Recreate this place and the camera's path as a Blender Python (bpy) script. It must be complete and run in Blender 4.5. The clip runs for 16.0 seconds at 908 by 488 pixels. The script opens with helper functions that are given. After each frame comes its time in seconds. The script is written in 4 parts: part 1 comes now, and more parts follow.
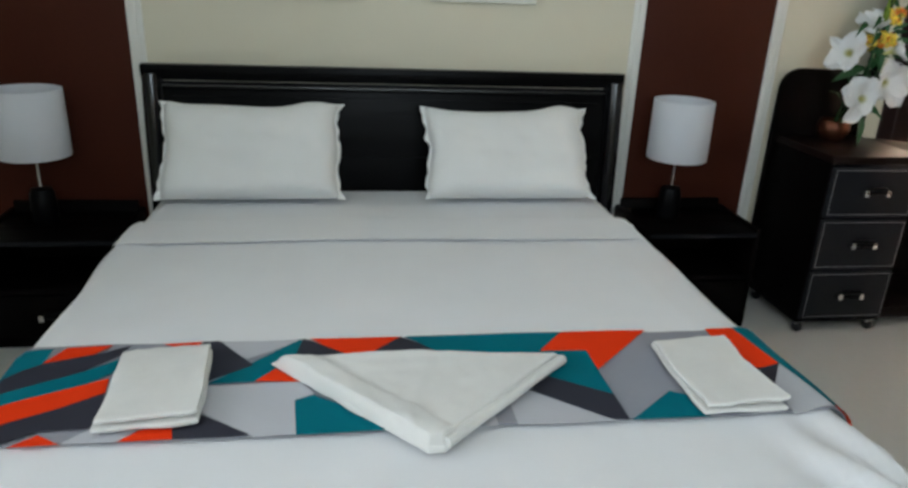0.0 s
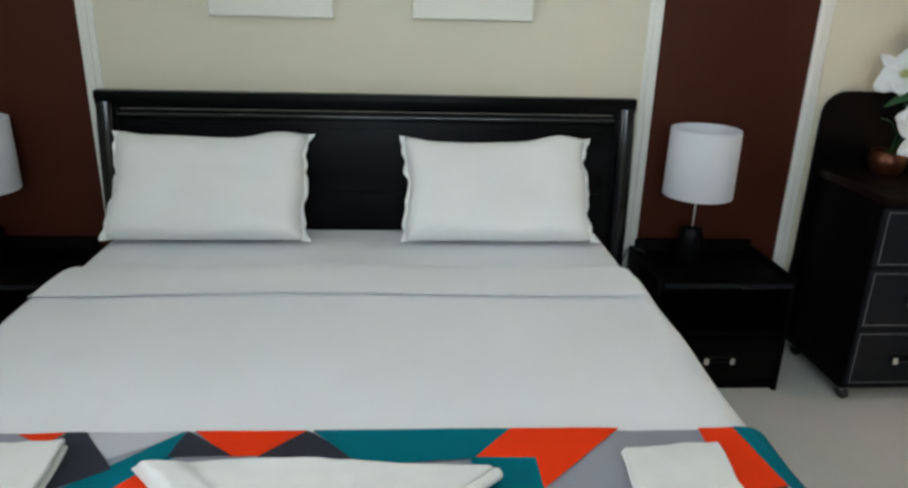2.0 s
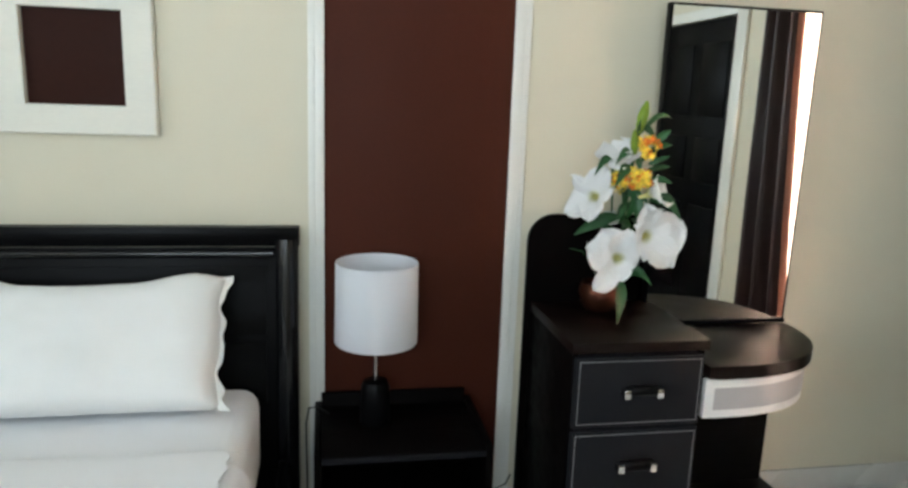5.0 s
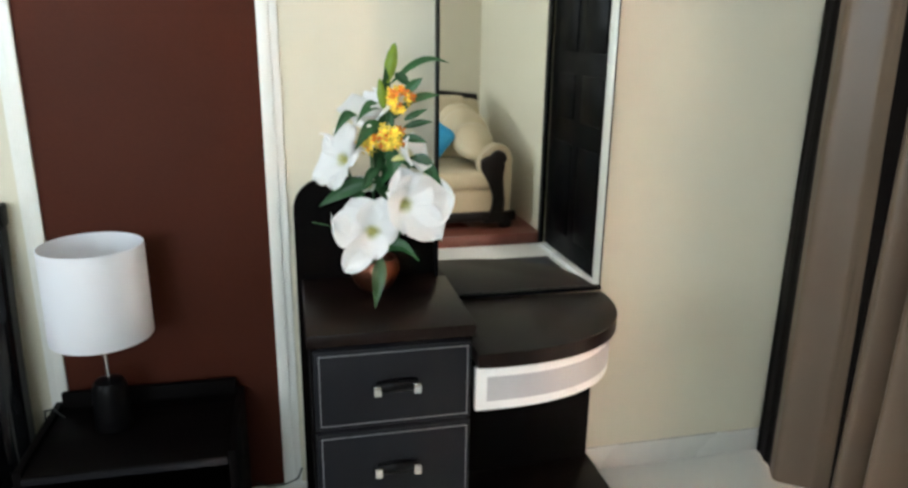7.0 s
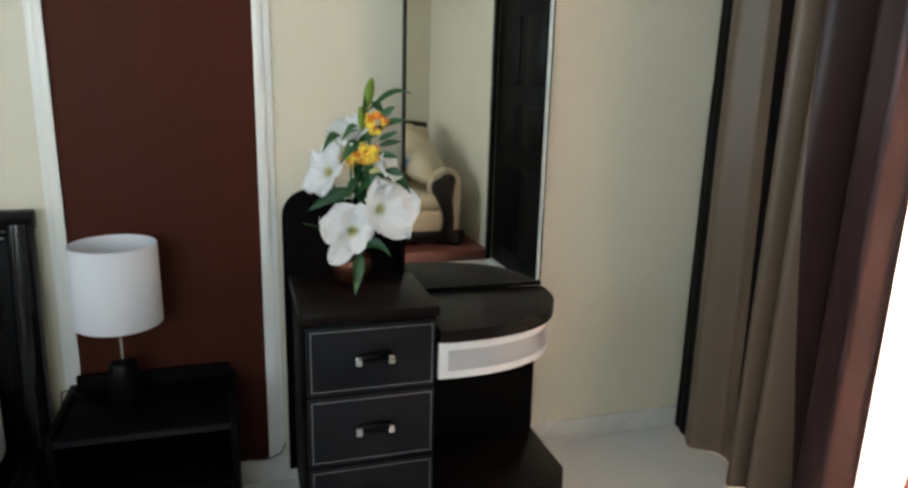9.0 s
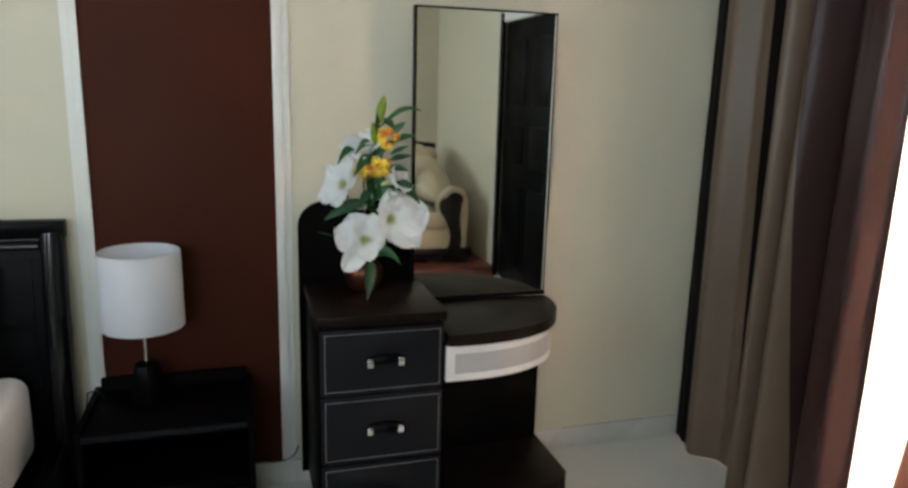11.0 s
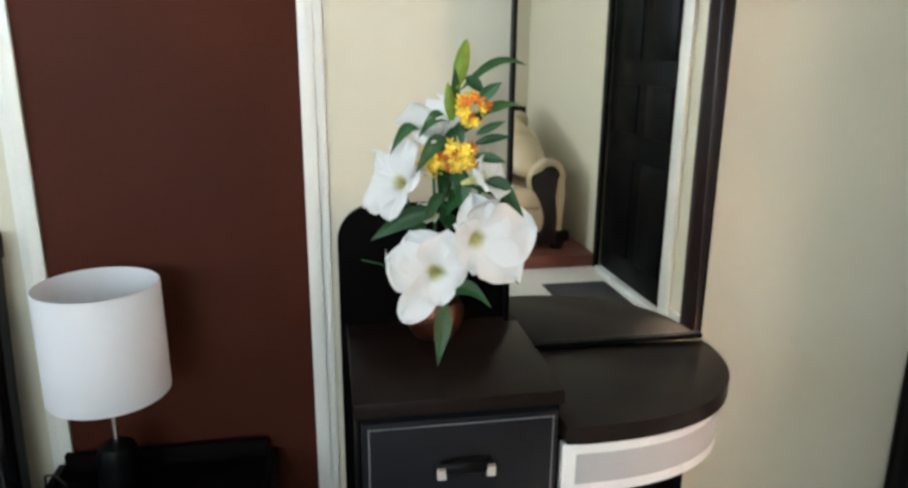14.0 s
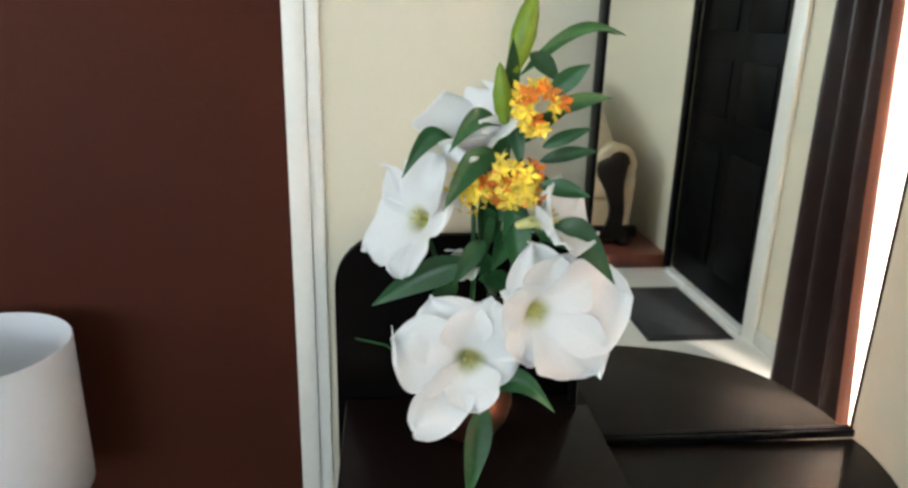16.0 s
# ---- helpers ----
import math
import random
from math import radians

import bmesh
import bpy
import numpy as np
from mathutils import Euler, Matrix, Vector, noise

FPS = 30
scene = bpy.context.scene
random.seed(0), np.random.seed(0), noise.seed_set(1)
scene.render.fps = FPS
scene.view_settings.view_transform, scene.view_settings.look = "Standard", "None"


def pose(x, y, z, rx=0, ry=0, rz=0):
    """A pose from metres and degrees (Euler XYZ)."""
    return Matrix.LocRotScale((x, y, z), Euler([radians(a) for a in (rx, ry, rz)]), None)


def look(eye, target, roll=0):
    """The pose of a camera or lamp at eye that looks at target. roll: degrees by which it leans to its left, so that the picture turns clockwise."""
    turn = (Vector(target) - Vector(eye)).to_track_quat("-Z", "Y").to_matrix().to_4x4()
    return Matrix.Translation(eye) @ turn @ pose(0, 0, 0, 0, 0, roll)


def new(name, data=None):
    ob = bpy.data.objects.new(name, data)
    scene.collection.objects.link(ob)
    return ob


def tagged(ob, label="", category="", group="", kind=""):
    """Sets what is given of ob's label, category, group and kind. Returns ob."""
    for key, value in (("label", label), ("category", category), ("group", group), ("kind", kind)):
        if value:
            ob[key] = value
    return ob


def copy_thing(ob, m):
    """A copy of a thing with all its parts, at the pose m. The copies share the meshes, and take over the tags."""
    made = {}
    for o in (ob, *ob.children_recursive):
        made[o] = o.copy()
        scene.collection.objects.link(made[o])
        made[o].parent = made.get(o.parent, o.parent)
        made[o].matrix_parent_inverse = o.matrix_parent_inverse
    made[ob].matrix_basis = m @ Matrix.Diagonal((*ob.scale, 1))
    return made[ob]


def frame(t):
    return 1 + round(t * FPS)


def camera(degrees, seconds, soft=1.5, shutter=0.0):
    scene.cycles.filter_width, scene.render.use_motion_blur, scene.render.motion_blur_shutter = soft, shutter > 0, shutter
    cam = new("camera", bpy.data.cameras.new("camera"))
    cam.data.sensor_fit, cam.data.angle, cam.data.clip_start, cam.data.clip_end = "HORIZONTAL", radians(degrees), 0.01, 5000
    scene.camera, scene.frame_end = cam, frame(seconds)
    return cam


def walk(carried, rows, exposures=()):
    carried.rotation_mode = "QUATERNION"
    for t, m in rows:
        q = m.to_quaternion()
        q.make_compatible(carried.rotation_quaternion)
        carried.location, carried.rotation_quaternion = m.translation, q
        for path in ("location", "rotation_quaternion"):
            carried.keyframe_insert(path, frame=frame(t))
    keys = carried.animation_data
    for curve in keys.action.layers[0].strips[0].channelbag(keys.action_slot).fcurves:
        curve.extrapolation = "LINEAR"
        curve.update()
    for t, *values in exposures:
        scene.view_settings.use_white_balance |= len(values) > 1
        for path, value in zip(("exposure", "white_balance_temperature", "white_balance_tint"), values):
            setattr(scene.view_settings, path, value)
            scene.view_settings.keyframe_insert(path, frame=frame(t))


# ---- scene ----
cam = camera(65.2, 16.0, soft=2.8)
PATH = [
    (0, (0.314, 0.301, 1.446), (0.61, 2.147, 0.735), 2.5),
    (0.5, (0.359, 0.381, 1.439), (0.681, 2.217, 0.713), 3.1),
    (1, (0.362, 0.451, 1.438), (0.659, 2.293, 0.716), 2.5),
    (1.5, (0.475, 0.552, 1.441), (0.644, 2.416, 0.737), 1.6),
    (2, (0.633, 0.631, 1.441), (0.772, 2.509, 0.767), 1.6),
    (2.5, (0.751, 0.715, 1.422), (1.017, 2.588, 0.773), 3.0),
    (3, (0.883, 0.83, 1.505), (1.288, 2.73, 1.026), 3.4),
    (3.2, (0.93, 0.851, 1.524), (1.345, 2.773, 1.155), 1.3),
    (3.5, (1.007, 0.895, 1.554), (1.435, 2.814, 1.187), 1.4),
    (3.7, (1.08, 0.908, 1.547), (1.523, 2.826, 1.194), 1.5),
    (5.8, (1.837, 1.202, 1.46), (2.156, 3.099, 0.91), 2.6),
    (6, (1.89, 1.239, 1.471), (2.213, 3.116, 0.861), 2.7),
    (6.5, (2.097, 1.288, 1.48), (2.446, 3.157, 0.859), 2.4),
    (7, (2.268, 1.259, 1.512), (2.696, 3.13, 0.949), 0.8),
    (7.5, (2.232, 1.163, 1.52), (2.716, 3.039, 1.022), 0.6),
    (8, (2.153, 1.038, 1.512), (2.673, 2.907, 1.026), 0.7),
    (8.5, (2.128, 0.972, 1.521), (2.695, 2.828, 1.041), 1.0),
    (9, (2.113, 0.869, 1.528), (2.693, 2.722, 1.047), 1.5),
    (9.2, (2.081, 0.815, 1.522), (2.671, 2.668, 1.058), 2.1),
    (11.5, (2.077, 0.745, 1.503), (2.619, 2.625, 1.087), 1.2),
    (12, (2.106, 0.871, 1.48), (2.614, 2.761, 1.068), 1.1),
    (12.5, (2.136, 1.073, 1.47), (2.612, 2.967, 1.035), 1.1),
    (13, (2.128, 1.239, 1.47), (2.572, 3.137, 1.022), 0.5),
    (13.5, (2.174, 1.423, 1.469), (2.574, 3.322, 0.986), 0.7),
    (14, (2.248, 1.624, 1.473), (2.583, 3.523, 0.945), 0.5),
    (14.5, (2.266, 1.82, 1.454), (2.561, 3.711, 0.873), 0.3),
    (15, (2.273, 2.037, 1.443), (2.562, 3.883, 0.73), 0.5),
    (15.5, (2.306, 2.134, 1.454), (2.595, 3.975, 0.727), 0.3),
    (16, (2.347, 2.173, 1.463), (2.534, 4.067, 0.849), 1.5),
]
EXPOSURES = [(0, -1.1), (0.5, -1.26), (1, -1.18), (1.5, -0.98), (2, -0.84), (2.5, -0.92), (3, -1.12), (3.5, -1.02), (4.5, -0.55), (6, -0.27), (7, 0.05), (8, -0.16), (9, -0.58), (11.5, -0.82), (12.5, -0.3), (14, -0.1), (15.2, -0.08), (16, -0.15)]
walk(cam, [(t, look(eye, target, roll)) for t, eye, target, roll in PATH], EXPOSURES)

# ---- world, sun, large lights ----
world = bpy.data.worlds.new("sky")
scene.world = world
world.use_nodes = True
wn = world.node_tree
sky = wn.nodes.new("ShaderNodeTexSky")
sky.sky_type, sky.sun_disc = "NISHITA", False
sky.sun_elevation, sky.sun_rotation = radians(38), radians(70)
wn.links.new(sky.outputs[0], wn.nodes["Background"].inputs[0])
wn.nodes["Background"].inputs[1].default_value = 0.12

sun = new("sun", bpy.data.lights.new("sun", "SUN"))
sun.data.energy, sun.data.angle, sun.data.color = 4.0, radians(0.6), (1.0, 0.93, 0.82)
sun.matrix_world = look((12, 3.2, 8.6), (0, -1.2, 0))


def window_light(x, y, z, sx, sy, target, watts, colour, spread=180):
    lamp = new("window_lamp", bpy.data.lights.new("window_lamp", "AREA"))
    lamp.data.shape, lamp.data.size, lamp.data.size_y = "RECTANGLE", sx, sy
    lamp.data.energy, lamp.data.color = watts, colour
    lamp.data.spread = radians(spread)
    lamp.matrix_world = look((x, y, z), target)
    return lamp


# the first two lamps are added fill in unseen windows, aimed towards the ceiling
window_light(0.8, -1.56, 1.87, 1.9, 1.2, (0.9, -0.35, 2.7), 108, (0.765, 0.90, 1.0), 130)
window_light(-1.96, 0.5, 1.75, 1.9, 1.3, (2.5, -0.3, 2.1), 74, (0.88, 0.94, 1.0), 130)
window_light(4.22, 2.49, 1.15, 0.95, 2.0, (0, 2.49, 1.1), 600, (1.0, 0.875, 0.78))


# ---- materials ----
def material(name, colour, rough=0.6, metal=0.0, var=0.12, coarse=3.0, fine=60.0, bump=0.08, dist=0.002, stretch=(1, 1, 1), spec=0.5,
             coat=0.0, sheen=0.0, rough_var=0.1, through_light=0.0, island=0.0, objrand=0.0):
    m = bpy.data.materials.new(name)
    m.use_nodes = True
    nt = m.node_tree
    n, l = nt.nodes, nt.links
    b = n["Principled BSDF"]
    tc, mp = n.new("ShaderNodeTexCoord"), n.new("ShaderNodeMapping")
    mp.inputs["Scale"].default_value = stretch
    l.new(tc.outputs["Object"], mp.inputs["Vector"])
    big, small = n.new("ShaderNodeTexNoise"), n.new("ShaderNodeTexNoise")
    big.inputs["Scale"].default_value, big.inputs["Detail"].default_value = coarse, 3
    small.inputs["Scale"].default_value, small.inputs["Detail"].default_value = fine, 4
    for t in (big, small):
        l.new(mp.outputs["Vector"], t.inputs["Vector"])
    add = n.new("ShaderNodeMath")
    add.operation = "ADD"
    l.new(big.outputs["Fac"], add.inputs[0])
    l.new(small.outputs["Fac"], add.inputs[1])
    ramp = n.new("ShaderNodeMapRange")
    ramp.inputs["From Min"].default_value, ramp.inputs["From Max"].default_value = 0.6, 1.4
    ramp.inputs["To Min"].default_value, ramp.inputs["To Max"].default_value = 1 - var, 1 + var
    l.new(add.outputs[0], ramp.inputs["Value"])
    last = ramp.outputs["Result"]
    if island or objrand:
        src = n.new("ShaderNodeNewGeometry") if island else n.new("ShaderNodeObjectInfo")
        r2 = n.new("ShaderNodeMapRange")
        a = island or objrand
        r2.inputs["To Min"].default_value, r2.inputs["To Max"].default_value = 1 - a, 1 + a
        l.new(src.outputs["Random Per Island" if island else "Random"], r2.inputs["Value"])
        mul = n.new("ShaderNodeMath")
        mul.operation = "MULTIPLY"
        l.new(last, mul.inputs[0])
        l.new(r2.outputs["Result"], mul.inputs[1])
        last = mul.outputs[0]
    col = n.new("ShaderNodeVectorMath")
    col.operation = "SCALE"
    col.inputs[0].default_value = colour
    l.new(last, col.inputs["Scale"])
    l.new(col.outputs["Vector"], b.inputs["Base Color"])
    rr = n.new("ShaderNodeMapRange")
    rr.inputs["From Min"].default_value, rr.inputs["From Max"].default_value = 0.3, 0.7
    rr.inputs["To Min"].default_value, rr.inputs["To Max"].default_value = max(0.02, rough - rough_var), min(1, rough + rough_var)
    l.new(big.outputs["Fac"], rr.inputs["Value"])
    l.new(rr.outputs["Result"], b.inputs["Roughness"])
    b.inputs["Metallic"].default_value = metal
    b.inputs["Specular IOR Level"].default_value = spec
    b.inputs["Coat Weight"].default_value = coat
    b.inputs["Coat Roughness"].default_value = 0.12
    b.inputs["Sheen Weight"].default_value = sheen
    if bump:
        bp = n.new("ShaderNodeBump")
        bp.inputs["Strength"].default_value, bp.inputs["Distance"].default_value = bump, dist
        l.new(small.outputs["Fac"], bp.inputs["Height"])
        l.new(bp.outputs["Normal"], b.inputs["Normal"])
    if through_light:
        tr, mix = n.new("ShaderNodeBsdfTranslucent"), n.new("ShaderNodeMixShader")
        l.new(col.outputs["Vector"], tr.inputs["Color"])
        mix.inputs[0].default_value = through_light
        out = n["Material Output"]
        l.new(b.outputs[0], mix.inputs[1])
        l.new(tr.outputs[0], mix.inputs[2])
        l.new(mix.outputs[0], out.inputs["Surface"])
    return m


CREAM = material("cream_wall_paint", (0.645, 0.605, 0.475), 0.62, var=0.03, coarse=1.2, fine=180, bump=0.12, dist=0.001)
WHITE_TRIM = material("white_gloss_paint", (0.74, 0.74, 0.69), 0.35, var=0.04, fine=90, bump=0.05)
BROWN = material("chocolate_panel_paint", (0.059, 0.0158, 0.0092), 0.6, spec=0.08, var=0.10, coarse=1.5, fine=120, bump=0.08, dist=0.001)
CEIL = material("ceiling_paint", (0.8, 0.8, 0.77), 0.8, var=0.03)
FLOOR = material("pale_polished_floor_tile", (0.66, 0.66, 0.63), 0.30, var=0.03, coarse=1.2, fine=30, bump=0.008, rough_var=0.008)
SKIRT = material("pale_skirting_tile", (0.66, 0.66, 0.62), 0.25, var=0.05, fine=20, bump=0.02)
PLATFORM = material("red_brown_platform_tile", (0.16, 0.05, 0.035), 0.35, var=0.15, fine=30)
GROUND = material("paved_ground", (0.42, 0.40, 0.36), 0.9, var=0.2, coarse=0.7, fine=8)
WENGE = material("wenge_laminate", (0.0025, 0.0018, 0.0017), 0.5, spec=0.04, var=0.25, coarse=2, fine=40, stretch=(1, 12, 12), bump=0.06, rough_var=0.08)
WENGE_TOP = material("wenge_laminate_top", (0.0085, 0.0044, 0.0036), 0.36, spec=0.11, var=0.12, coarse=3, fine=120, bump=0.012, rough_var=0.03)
LACQUER = material("black_lacquered_wood", (0.0026, 0.0025, 0.0028), 0.36, spec=0.08, var=0.08, fine=60, bump=0.006, rough_var=0.04)
GLOSS = material("glossy_black_moulding", (0.006, 0.006, 0.007), 0.14, var=0.1, bump=0, rough_var=0.03)
LEATHER = material("charcoal_leatherette", (0.0090, 0.0090, 0.0112), 0.55, spec=0.12, var=0.15, fine=260, bump=0.25, dist=0.0008)
STITCH = material("grey_stitching", (0.22, 0.22, 0.23), 0.7, fine=300, var=0.2)
CHROME = material("chrome", (0.75, 0.75, 0.76), 0.14, metal=1.0, var=0.03, bump=0)
PLASTIC = material("black_plastic", (0.02, 0.02, 0.022), 0.4, var=0.1)
SILVER_INSET = material("grey_glitter_laminate", (0.42, 0.42, 0.43), 0.35, var=0.10, fine=420, bump=0.1)
WHITE_LAM = material("white_laminate", (0.78, 0.78, 0.77), 0.3, var=0.02, bump=0.02)
MIRROR = material("mirror_glass", (0.88, 0.90, 0.88), 0.015, metal=1.0, var=0.0, bump=0, rough_var=0.0)
LINEN = material("white_bed_linen", (0.85, 0.865, 0.885), 0.85, var=0.03, coarse=5, fine=420, bump=0.25, dist=0.0012, sheen=0.15)
PILLOW = material("white_pillowcase_cotton", (0.82, 0.83, 0.815), 0.88, var=0.035, coarse=6, fine=380, bump=0.3, dist=0.0014, sheen=0.15)
TOWEL = material("white_terry_towel", (0.80, 0.80, 0.77), 0.95, var=0.05, coarse=22, fine=420, bump=0.55, dist=0.003, sheen=0.3)
CLOTH = {
    "G": material("mid_grey_print", (0.32, 0.33, 0.375), 0.85, spec=0.1, fine=400, var=0.06, bump=0.2, dist=0.001),
    "L": material("light_grey_print", (0.55, 0.56, 0.60), 0.85, spec=0.1, fine=400, var=0.06, bump=0.2, dist=0.001),
    "T": material("teal_print", (0.0, 0.16, 0.205), 0.85, spec=0.08, fine=400, var=0.08, bump=0.2, dist=0.001),
    "R": material("orange_red_print", (0.88, 0.048, 0.007), 0.85, spec=0.08, fine=400, var=0.06, bump=0.2, dist=0.001),
    "D": material("slate_print", (0.042, 0.043, 0.058), 0.85, spec=0.08, fine=400, var=0.08, bump=0.2, dist=0.001),
}
SHADE = material("white_lampshade_fabric", (0.77, 0.79, 0.83), 0.8, var=0.02, fine=500, bump=0.2, dist=0.0008, through_light=0.25)
FRAME_WHITE = material("whitewashed_wood", (0.72, 0.71, 0.63), 0.55, var=0.05, fine=50, stretch=(1, 1, 6), bump=0.15)
# chocolate brown with the shade of the frame's recess put into the colour
RECESS_BROWN = material("recess_shaded_chocolate_panel", (0.030, 0.010, 0.007), 0.6, spec=0.08, var=0.1)
PETAL = material("white_silk_petal", (0.86, 0.87, 0.87), 0.75, var=0.03, coarse=14, fine=260, bump=0.3, dist=0.001, spec=0.25, through_light=0.22)
def throat_tint(m, near, far, colour):
    """Tint the root of a petal, fading out along its length."""
    n, l = m.node_tree.nodes, m.node_tree.links
    tc, ln, mr, mx = n.new("ShaderNodeTexCoord"), n.new("ShaderNodeVectorMath"), n.new("ShaderNodeMapRange"), n.new("ShaderNodeMixRGB")
    ln.operation = "LENGTH"
    l.new(tc.outputs["Object"], ln.inputs[0])
    l.new(ln.outputs["Value"], mr.inputs["Value"])
    mr.inputs["From Min"].default_value, mr.inputs["From Max"].default_value = near, far
    l.new(mr.outputs["Result"], mx.inputs["Fac"])
    mx.inputs["Color1"].default_value = (*colour, 1)
    base = n["Principled BSDF"].inputs["Base Color"]
    if base.links:
        l.new(base.links[0].from_socket, mx.inputs["Color2"])
    else:
        mx.inputs["Color2"].default_value = base.default_value
    l.new(mx.outputs["Color"], base)


throat_tint(PETAL, 0.012, 0.036, (0.42, 0.42, 0.06))
THROAT = material("yellow_green_throat", (0.60, 0.58, 0.24), 0.7, var=0.2, fine=200)
YELLOW = material("yellow_orange_floret", (0.90, 0.66, 0.07), 0.6, var=0.3, coarse=60, fine=220, island=0.35)
ORANGE = material("orange_floret", (0.75, 0.2, 0.015), 0.6, var=0.3, island=0.3)
LEAF = material("dark_green_leaf", (0.022, 0.10, 0.030), 0.42, var=0.25, coarse=12, fine=90, bump=0.2, through_light=0.12, objrand=0.3)
BUD = material("lime_bud", (0.19, 0.30, 0.02), 0.5, var=0.2, coarse=18, through_light=0.15)
BRONZE = material("copper_bronze_pot", (0.11, 0.038, 0.021), 0.34, metal=0.85, var=0.3, coarse=8, fine=40)
TAUPE = material("taupe_satin_curtain", (0.132, 0.092, 0.065), 0.38, var=0.06, coarse=3, fine=350, bump=0.12, dist=0.001, through_light=0.015, spec=0.4, rough_var=0.02)
ESPRESSO = material("espresso_satin_curtain", (0.006, 0.0045, 0.0045), 0.6, spec=0.06, var=0.1, fine=350, bump=0.12, dist=0.001)
MAROON = material("maroon_satin_curtain", (0.036, 0.0165, 0.0158), 0.36, var=0.04, coarse=4, fine=350, bump=0.15, dist=0.001, spec=0.3, rough_var=0.02, through_light=0.014)
# the maroon curtain's sunlit, glowing edge, put into a paler rose colour
MAROON_LIT = material("sunlit_maroon_curtain_edge", (0.50, 0.215, 0.150), 0.6, var=0.08, coarse=5, fine=350, bump=0.15, dist=0.001, spec=0.2, through_light=0.07)
SHEER = material("white_sheer_curtain", (0.88, 0.81, 0.76), 0.8, var=0.03, fine=300, through_light=0.65)
DOOR = material("black_door_paint", (0.0025, 0.0025, 0.003), 0.42, spec=0.05, var=0.15, fine=50, bump=0.05)
SOFA = material("cream_leather", (0.52, 0.43, 0.29), 0.45, var=0.08, coarse=6, fine=120, bump=0.2)
SOFA_WOOD = material("dark_carved_wood", (0.008, 0.005, 0.0045), 0.38, spec=0.2, var=0.2)
BLUE = material("blue_cushion", (0.02, 0.27, 0.50), 0.8, var=0.1)
MAT_GREY = material("ribbed_grey_mat", (0.062, 0.065, 0.072), 0.95, var=0.3, coarse=40, fine=300, bump=0.6, dist=0.004)
RUBBER = material("black_rubber", (0.015, 0.015, 0.016), 0.7, var=0.1)
ALU = material("white_window_frame", (0.75, 0.75, 0.74), 0.4, var=0.03)
CABLE = material("black_cable", (0.01, 0.01, 0.01), 0.5)
GLASS = bpy.data.materials.new("window_glass")
GLASS.use_nodes = True
gb = GLASS.node_tree.nodes["Principled BSDF"]
gb.inputs["Transmission Weight"].default_value, gb.inputs["Roughness"].default_value, gb.inputs["IOR"].default_value = 1.0, 0.0, 1.45


# ---- building helpers ----
def finish(name, bm, mats, smooth=True, angle=38):
    bmesh.ops.recalc_face_normals(bm, faces=bm.faces)
    me = bpy.data.meshes.new(name)
    bm.to_mesh(me)
    bm.free()
    for m in mats if isinstance(mats, (list, tuple)) else [mats]:
        me.materials.append(m)
    if smooth:
        me.shade_smooth()
        me.set_sharp_from_angle(angle=radians(angle))
    return me


def thing(name, loc, label, category, group="", rz=0.0):
    ob = new(name)
    ob.matrix_world = pose(*loc, 0, 0, rz)
    ob.empty_display_size = 0.05
    return tagged(ob, label, category, group)


def part(name, bm, mats, parent, label="", m=None, smooth=True, angle=38):
    ob = new(name, finish(name, bm, mats, smooth, angle))
    ob.parent = parent
    if m is not None:
        ob.matrix_basis = m
    return tagged(ob, label)


def structure(name, bm, mats, label, category, smooth=True):
    return tagged(new(name, finish(name, bm, mats, smooth)), label, category, kind="structure")


def solo(name, bm, mats, label, category, group="", m=None, angle=38):
    ob = new(name, finish(name, bm, mats, True, angle))
    if m is not None:
        ob.matrix_world = m
    return tagged(ob, label, category, group)


def box(bm, x0, x1, y0, y1, z0, z1, bevel=0.0, seg=2):
    r = bmesh.ops.create_cube(bm, size=1, matrix=Matrix.LocRotScale(((x0 + x1) / 2, (y0 + y1) / 2, (z0 + z1) / 2), None, (x1 - x0, y1 - y0, z1 - z0)))
    if bevel:
        edges = list({e for v in r["verts"] for e in v.link_edges})
        bmesh.ops.bevel(bm, geom=edges, offset=bevel, segments=seg, affect="EDGES", profile=0.5)
    return bm


def bx(x0, x1, y0, y1, z0, z1, bevel=0.0, seg=2):
    return box(bmesh.new(), x0, x1, y0, y1, z0, z1, bevel, seg)


def lathe(profile, seg=32, bm=None, at=(0, 0, 0)):
    """Turn (radius, height) pairs round z."""
    bm = bm or bmesh.new()
    rings = []
    for r, z in profile:
        rings.append([bm.verts.new((at[0] + r * math.cos(2 * math.pi * k / seg), at[1] + r * math.sin(2 * math.pi * k / seg), at[2] + z)) for k in range(seg)])
    for a, b in zip(rings, rings[1:]):
        for k in range(seg):
            bm.faces.new((a[k], a[(k + 1) % seg], b[(k + 1) % seg], b[k]))
    return bm


